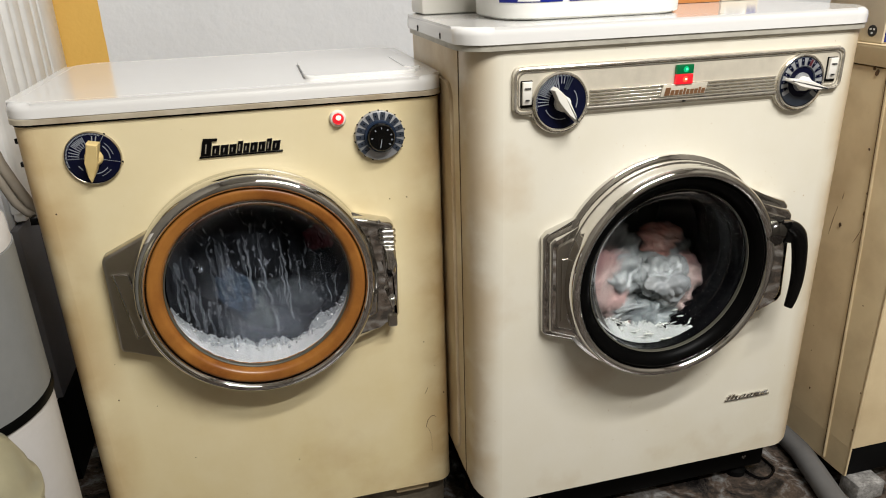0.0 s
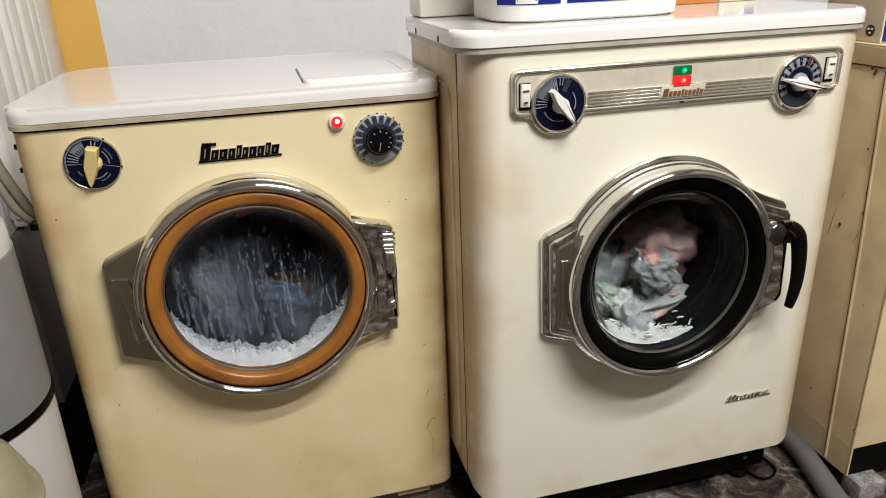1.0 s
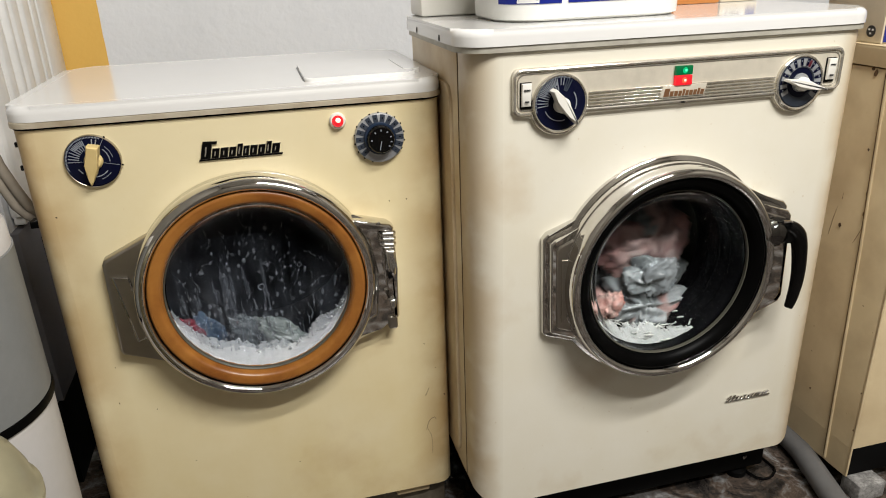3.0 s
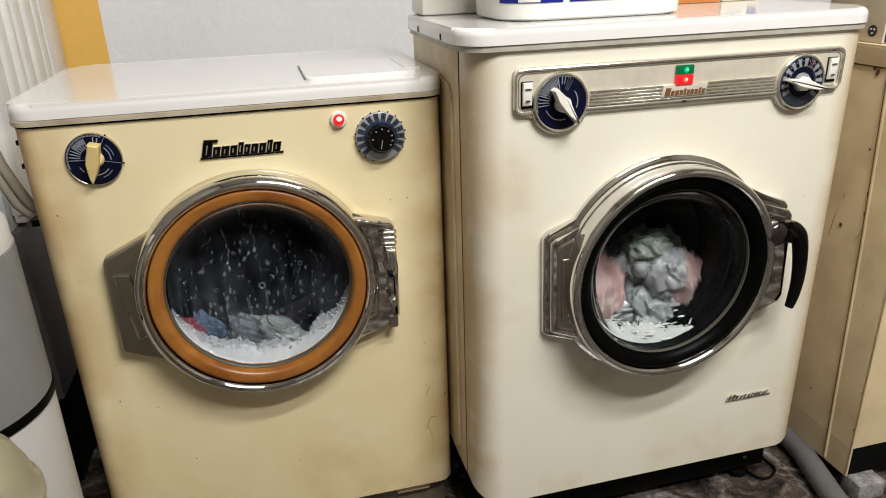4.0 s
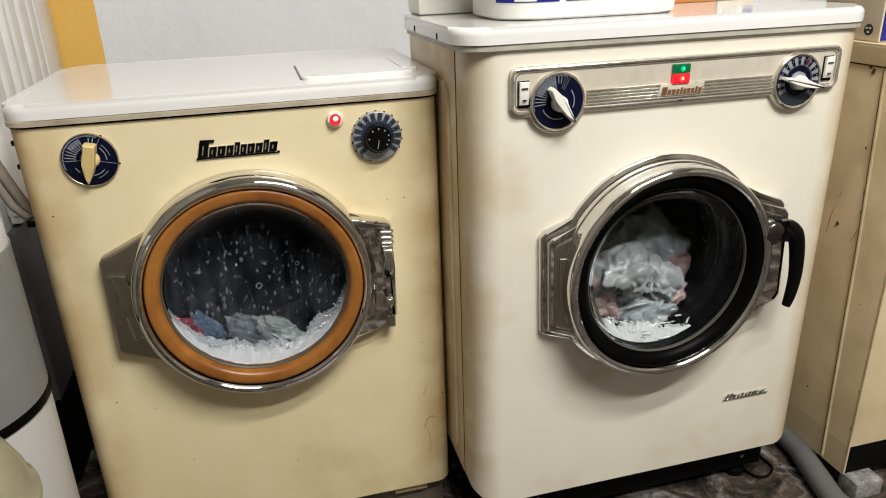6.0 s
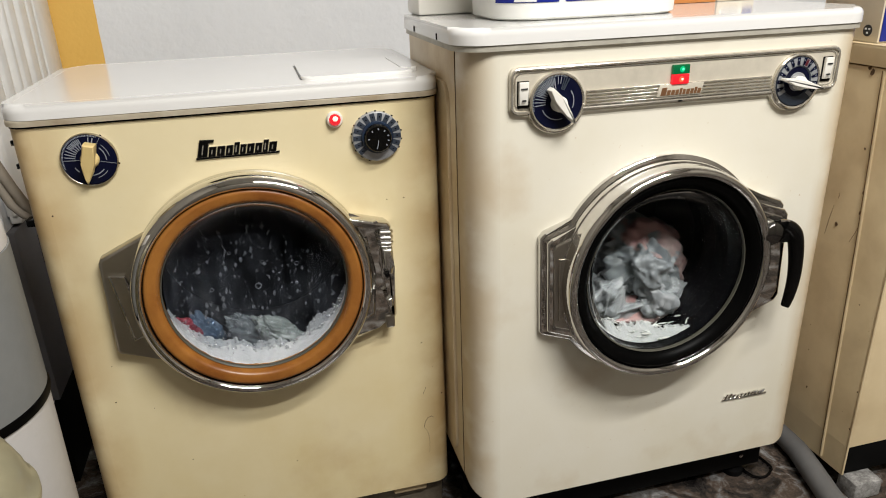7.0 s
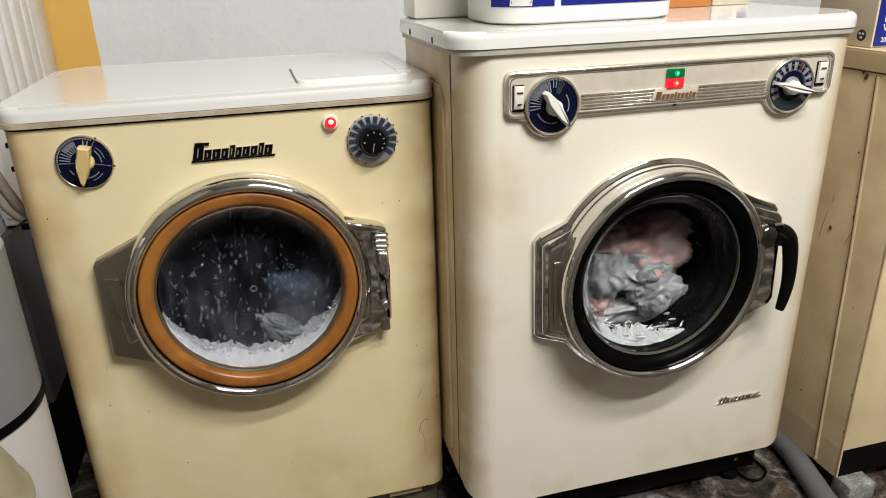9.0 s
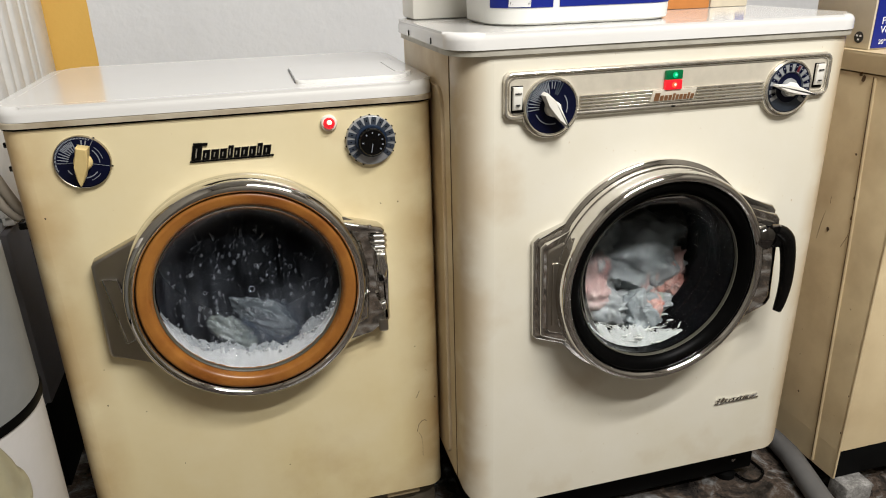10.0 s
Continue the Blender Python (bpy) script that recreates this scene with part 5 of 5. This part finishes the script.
def film_material(name, low, high, fade=0.0):
    """A thin veil of soap, streaked downwards; with fade, it thins out towards that radius."""
    m = bpy.data.materials.new(name)
    m.use_nodes = True
    nt = m.node_tree
    b = nt.nodes["Principled BSDF"]
    b.inputs["Base Color"].default_value = (0.38, 0.41, 0.46, 1)
    b.inputs["Roughness"].default_value = 0.6
    tex = nt.nodes.new("ShaderNodeTexCoord")
    mp = nt.nodes.new("ShaderNodeMapping")
    mp.inputs["Scale"].default_value = (55, 55, 9)
    n1 = nt.nodes.new("ShaderNodeTexNoise")
    n1.inputs["Scale"].default_value, n1.inputs["Detail"].default_value = 1.0, 6
    n2 = nt.nodes.new("ShaderNodeTexNoise")
    n2.inputs["Scale"].default_value, n2.inputs["Detail"].default_value = 14.0, 3
    nt.links.new(tex.outputs["Object"], mp.inputs["Vector"])
    nt.links.new(mp.outputs[0], n1.inputs["Vector"])
    nt.links.new(tex.outputs["Object"], n2.inputs["Vector"])
    mul = nt.nodes.new("ShaderNodeMath")
    mul.operation = "MULTIPLY"
    nt.links.new(n1.outputs["Fac"], mul.inputs[0])
    nt.links.new(n2.outputs["Fac"], mul.inputs[1])
    rg = nt.nodes.new("ShaderNodeMapRange")
    rg.inputs["From Min"].default_value, rg.inputs["From Max"].default_value = 0.12, 0.5
    rg.inputs["To Min"].default_value, rg.inputs["To Max"].default_value = low, high
    nt.links.new(mul.outputs[0], rg.inputs["Value"])
    out = rg.outputs[0]
    if fade:
        ln = nt.nodes.new("ShaderNodeVectorMath")
        ln.operation = "LENGTH"
        nt.links.new(tex.outputs["Object"], ln.inputs[0])
        fd = nt.nodes.new("ShaderNodeMapRange")
        fd.interpolation_type = "SMOOTHSTEP"
        fd.inputs["From Min"].default_value, fd.inputs["From Max"].default_value = fade, fade * 0.25
        nt.links.new(ln.outputs["Value"], fd.inputs["Value"])
        both = nt.nodes.new("ShaderNodeMath")
        both.operation = "MULTIPLY"
        nt.links.new(out, both.inputs[0])
        nt.links.new(fd.outputs[0], both.inputs[1])
        out = both.outputs[0]
    nt.links.new(out, b.inputs["Alpha"])
    return m


FILM = film_material("soap_film", 0.005, 0.15)
SMEAR = film_material("soap_smear", 0.01, 0.42, 0.085)


def smear(label):
    """A soft patch of suds that slides over the inside of the glass, about its own centre."""
    b = bmesh.new()
    rim = [b.verts.new((0.085 * math.cos(k * math.pi / 24), 0.0, 0.085 * math.sin(k * math.pi / 24))) for k in range(48)]
    b.faces.new(rim)
    return tagged(new("suds_smear", finish("suds_smear", b, SMEAR, 0)), label, "suds", kind="stuff")


def film(cx, cz, profile, label):
    return solid("soap_film", lathe(cx, cz, profile, 64), FILM, label, "suds", kind="stuff", at=(cx, 0, cz))


def dots(name, cx, cz, rim, seed, count, label, material, size=(0.0008, 0.0026)):
    rnd = random.Random(seed)
    b = bmesh.new()
    for k in range(count):
        a, r = rnd.uniform(0, 2 * math.pi), 0.143 * math.sqrt(rnd.random())
        s = rnd.uniform(*size) * rnd.choice((0.6, 0.8, 1, 1.3))
        m = Matrix.Translation((cx + r * math.cos(a), bowl_y(r, *rim) + 0.0055, cz + r * math.sin(a))) @ Matrix.Diagonal((s, s * 0.35, s * rnd.uniform(1.0, 2.2), 1))
        bmesh.ops.create_icosphere(b, subdivisions=1, radius=1, matrix=m)
    return solid(name, b, material, label, "suds", kind="stuff", smooth=180)


build_room()
build_radiator()
build_left_machine()
build_right_machine()
build_third()
build_things()

L_RIM, R_RIM = (-0.026, 0.1525, 0.048), (RY - 0.037, 0.1505, 0.068)
foam_bed("foam", LX, LZ, L_RIM, 0.1520, 196, 344, 0.022, 1, "white soap foam along the lower door glass")
foam_bed("foam", LX, LZ, L_RIM, 0.1515, 190, 350, 0.029, 6, "thin grey foam above the white foam on the door glass", FOAM_THIN, 0.010)
strands("foam", RDX, RDZ, 31, 75, "white strands of foam inside the door collar")
foam_bed("foam", RDX, RDZ, R_RIM, 0.1470, 214, 300, 0.027, 2, "thin white foam at the bottom of the drum mouth", FOAM_THIN, 0.012)
dots("suds_drops", LX, LZ, L_RIM, 4, 300, "drops of suds on the door glass", SUDS_DOT, (0.0009, 0.0030))
dots("suds_specks", LX, LZ, L_RIM, 14, 320, "fine specks of suds on the door glass", SUDS_DOT, (0.0004, 0.0009))
dots("suds_drops", RDX, RDZ, R_RIM, 9, 60, "drops of suds on the door glass", SUDS_SOLID, (0.0005, 0.0013))
for dx, dz, r in ((0.001, -0.022, 0.0062), (0.071, 0.012, 0.0042), (0.0135, 0.022, 0.0036), (-0.078, -0.018, 0.0038), (0.052, -0.052, 0.0034), (-0.040, 0.046, 0.0030), (0.030, -0.075, 0.0036)):
    q = bowl_y(math.hypot(dx, dz), *L_RIM) + 0.0058
    solid("suds_bubble", lathe(LX + dx, LZ + dz, [(r, q), (r * 0.86, q - 0.0008), (r * 0.62, q), (r * 0.86, q + 0.0006)], 24, closed=True), SUDS, "round soap bubble clinging to the door glass", "suds", "bubbles on the glass", at=(LX + dx, q, LZ + dz))
film(LX, LZ, [(r, bowl_y(r, *L_RIM) + 0.0048) for r in (0.1495, 0.142, 0.13, 0.11, 0.08, 0.04, 0.0001)], "thin veil of soap on the door glass")
RUNS = [streaks("suds_runs", LX + dx, LZ, L_RIM, 20 + k, n, LZ + lo, LZ + hi, span, "runs of white suds on the door glass", SUDS, w, ln) for k, (dx, n, lo, hi, span, w, ln) in enumerate((
    (0.0, 17, -0.06, 0.07, 0.13, (0.0010, 0.0022), 0.55), (0.012, 7, 0.02, 0.085, 0.045, (0.0026, 0.0042), 1.7), (0.055, 12, -0.02, 0.06, 0.075, (0.0016, 0.0030), 1.1)))]
RUNS += [streaks("suds_veil", LX - 0.06, LZ, L_RIM, 40 + k, 26, LZ - 0.06, LZ + 0.08, 0.080, "smeared veil of suds running down the door glass", SUDS_VEIL, (0.0022, 0.0055), 1.5) for k in range(2)]

SMEARS = [smear("smeared patch of suds on the door glass") for k in range(3)]

# laundry in the yellowed machine, then in the cream one
L_BLUE = cloth("shirt", CLOTH_BLUE_DIM, "blue wet cotton shirt in the drum", 0.046, 1, 11, (1.2, 0.35, 0.7))
L_RED = cloth("sock", CLOTH_RED_DIM, "red wet cotton sock in the drum", 0.027, 2, 10, (1.1, 0.4, 0.9))
L_ORANGE = cloth("cloth", CLOTH_ORANGE, "orange wet cloth in the drum", 0.042, 3, 10, (1.0, 0.35, 0.9))
L_WHITE = cloth("towel", CLOTH_DIM, "pale wet towel crumpled at the drum's bottom", 0.046, 4, 12, (1.3, 0.4, 0.62))
L_GREY = cloth("towel", CLOTH_DULL, "grey-green wet towel in the drum", 0.050, 5, 12, (1.4, 0.4, 0.60))
R_SET = [
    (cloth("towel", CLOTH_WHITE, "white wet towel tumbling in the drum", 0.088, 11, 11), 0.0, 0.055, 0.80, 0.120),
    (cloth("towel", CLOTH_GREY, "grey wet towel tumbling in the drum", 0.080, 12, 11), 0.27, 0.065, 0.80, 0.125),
    (cloth("shirt", CLOTH_PINK, "pink wet shirt tumbling in the drum", 0.078, 13, 10), 0.52, 0.080, 0.80, 0.100),
    (cloth("cloth", CLOTH_CORAL, "coral striped wet cloth in the drum", 0.040, 14, 12), 0.78, 0.082, 1.60, 0.090),
    (cloth("shirt", CLOTH_PINK, "pale pink wet shirt tumbling in the drum", 0.070, 15, 12), 0.02, 0.078, 0.80, 0.095),
    (cloth("cloth", CLOTH_GREEN, "green printed wet cloth in the drum", 0.044, 16, 12), 0.05, 0.062, 2.40, 0.085),
    (cloth("towel", CLOTH_WHITE, "white wet towel rolled in the drum", 0.070, 18, 13), 0.60, 0.062, 1.20, 0.115),
    (cloth("shirt", CLOTH_PINK, "faded pink wet shirt in the drum", 0.056, 19, 12), 0.15, 0.070, 1.20, 0.090),
    (cloth("towel", CLOTH_GREY, "grey wet towel lying in the drum", 0.080, 17, 12), 0.40, 0.035, 1.60, 0.115),
]

R_NEAR = [
    (cloth("sock", CLOTH_CORAL, "coral red wet sock tumbling in the drum", 0.032, 21, 8), 0.33, 0.060, 2.6, 0.060),
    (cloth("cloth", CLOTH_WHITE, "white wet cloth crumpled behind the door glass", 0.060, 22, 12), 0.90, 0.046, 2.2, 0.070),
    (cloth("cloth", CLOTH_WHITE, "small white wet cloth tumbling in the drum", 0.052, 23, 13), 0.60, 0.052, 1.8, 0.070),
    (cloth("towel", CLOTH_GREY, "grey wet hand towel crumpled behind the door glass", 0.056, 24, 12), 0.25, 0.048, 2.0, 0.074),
    (cloth("cloth", CLOTH_PINK, "pale pink wet cloth crumpled behind the door glass", 0.042, 25, 11), 0.45, 0.058, 1.5, 0.066),
]
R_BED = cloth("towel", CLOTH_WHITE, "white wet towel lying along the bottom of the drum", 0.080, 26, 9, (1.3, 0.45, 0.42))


def orbit(keys, cx, cz, behind=0.036):
    """Rows every tenth of a second from (seconds, degrees, radius, depth); the wad turns half as far as it travels."""
    k = np.array(keys, float)
    rows = []
    for i in range(101):
        t = i / 10
        a, r, y = (np.interp(t, k[:, 0], k[:, j]) for j in (1, 2, 3))
        rows.append((t, pose(cx + r * math.cos(radians(a)), y + behind, cz + r * math.sin(radians(a)), 0, -a * 0.5, 0)))
    return rows


def motions():
    # yellowed machine: turns until 2.2 s, rests, turns the other way from 8.4 s
    walk(L_BLUE, orbit([(0, 235, .080, .06), (.2, 300, .07, .03), (.4, 340, .09, .04), (.6, 420, .10, .14), (.8, 530, .06, .04), (1, 660, .07, .03), (1.1, 690, .08, .04), (1.3, 800, .10, .14), (1.5, 930, .07, .05), (1.7, 930, .09, .03), (2.0, 925, .055, .03), (2.25, 952, .176, .05), (8.35, 952, .176, .05), (8.6, 870, .12, .12), (8.8, 770, .07, .05), (9.0, 690, .09, .03), (9.1, 660, .09, .03), (9.3, 668, .11, .03), (9.42, 600, .14, .14), (9.5, 560, .13, .20), (9.8, 430, .12, .16), (10, 282, .128, .05)], LX, LZ))
    walk(L_RED, orbit([(0, 0, .12, .14), (.2, 55, .11, .05), (.5, 150, .12, .16), (.9, 420, .12, .14), (1.1, 495, .10, .04), (1.2, 640, .08, .02), (1.3, 632, .13, .05), (1.7, 800, .12, .16), (2.25, 937, .173, .015), (8.35, 937, .173, .015), (8.6, 680, .12, .06), (9.0, 480, .15, .22), (9.5, 610, .19, .22), (9.8, 545, .105, .02), (10, 440, .12, .14)], LX, LZ))
    walk(L_ORANGE, orbit([(0, 90, .11, .18), (.6, 80, .12, .16), (.8, 175, .12, .05), (.9, 240, .07, .02), (1.0, 300, .10, .12), (1.4, 440, .12, .16), (1.8, 545, .08, .02), (1.9, 640, .125, .03), (2.0, 634, .157, .03), (2.25, 630, .205, .14), (8.35, 630, .205, .14), (8.8, 420, .12, .16), (10, 430, .12, .16)], LX, LZ))
    walk(L_WHITE, orbit([(0, 262, .115, .07), (.3, 405, .07, .03), (.6, 535, .12, .02), (.7, 545, .11, .02), (.9, 535, .09, .05), (1.2, 575, .09, .03), (1.5, 510, .08, .06), (2.1, 690, .10, .05), (2.25, 640, .139, .02), (8.35, 640, .139, .02), (8.6, 672, .14, .05), (9.1, 640, .155, .06), (9.3, 600, .145, .05), (9.6, 318, .148, .06), (10, 255, .150, .05)], LX, LZ))
    walk(L_GREY, orbit([(0, 300, .115, .10), (.3, 420, .07, .05), (.6, 530, .12, .12), (1.0, 560, .08, .05), (1.4, 540, .07, .06), (1.9, 600, .08, .06), (2.25, 622, .146, .04), (8.35, 622, .146, .04), (8.6, 640, .11, .06), (9.0, 420, .12, .14), (9.5, 300, .11, .08), (10, 280, .11, .05)], LX, LZ))
    for ob, speed, start in zip(RUNS, (0.022, 0.030, 0.040, 0.020, 0.034), (0.0, 0.0, 0.6, 0.9, 1.2)):
        rows = [(0, pose(0, 0, 0)), (start + 0.1, pose(0, 0, 0))]
        rows += [(start + 0.1 + 0.5 * k, pose(0, 0.0040 * k, -speed * 0.5 * (k + max(0, k - 3) ** 1.6))) for k in range(1, 9)]
        rows.append((10, rows[-1][1]))
        walk(ob, rows)
    away = [(2.3, 0.0, -0.10, 0.010), (3.2, 0.0, -0.235, 0.012), (10, 0.0, -0.235, 0.012)]
    for ob, keys in zip(SMEARS, (
            [(0, -0.02, -0.09, -0.006), (0.4, 0.03, 0.05, -0.006), (0.6, -0.06, 0.02, -0.006), (0.9, -0.06, 0.02, -0.006), (1.5, -0.055, -0.01, -0.006), (2.0, -0.07, -0.05, -0.006)] + away,
            [(0, 0.0, -0.10, -0.004), (0.7, -0.05, -0.09, -0.004), (1.0, -0.045, -0.05, -0.004), (1.6, -0.03, -0.06, -0.004), (2.0, 0.0, -0.08, -0.004)] + away,
            [(0, 0.06, -0.09, -0.003), (0.9, 0.07, -0.09, -0.003), (1.3, 0.08, -0.055, -0.003), (2.0, 0.075, -0.07, -0.003), (2.3, 0.07, -0.11, 0.010), (3.2, 0.04, -0.235, 0.012), (8.3, 0.04, -0.235, 0.012), (8.7, 0.085, -0.095, -0.003), (9.2, 0.09, -0.065, -0.003), (9.6, 0.06, -0.085, -0.003), (10, 0.05, -0.09, -0.003)])):
        walk(ob, [(t, pose(LX + x, y + 0.036, LZ + z)) for t, x, z, y in keys])
    # cream machine: wads rise on the near side of the drum, roll over and fall, clockwise
    for ob, phase, radius, period, near in R_SET + R_NEAR:
        rows = []
        for i in range(101):
            t = i / 10
            u = t / period + phase
            a = -2 * math.pi * u + 0.5 * math.sin(2 * math.pi * u)
            wob = 0.008 * math.sin(5.1 * t + phase * 9)
            cx, cz = RDX - 0.004, RDZ - (0.080 if near < 0.08 else 0.066)
            x = cx + (radius * 1.15 + wob) * math.cos(a)
            z = cz + (radius * 1.05 + wob) * math.sin(a)
            rows.append((t, pose(x, RY + near + 0.02 * math.sin(3 * a + phase * 5), z, 0, math.degrees(2 * math.pi * t / period) * 0.35, 0)))
        walk(ob, rows)
    # the towel at the bottom is only rocked by the others
    walk(R_BED, [(k * 0.25, pose(RDX + 0.010 + 0.006 * math.sin(k * 1.9), RY + 0.076, RDZ - 0.114 + 0.004 * math.sin(k * 2.7), 0, 6 * math.sin(k * 1.3), 0)) for k in range(41)])


motions()
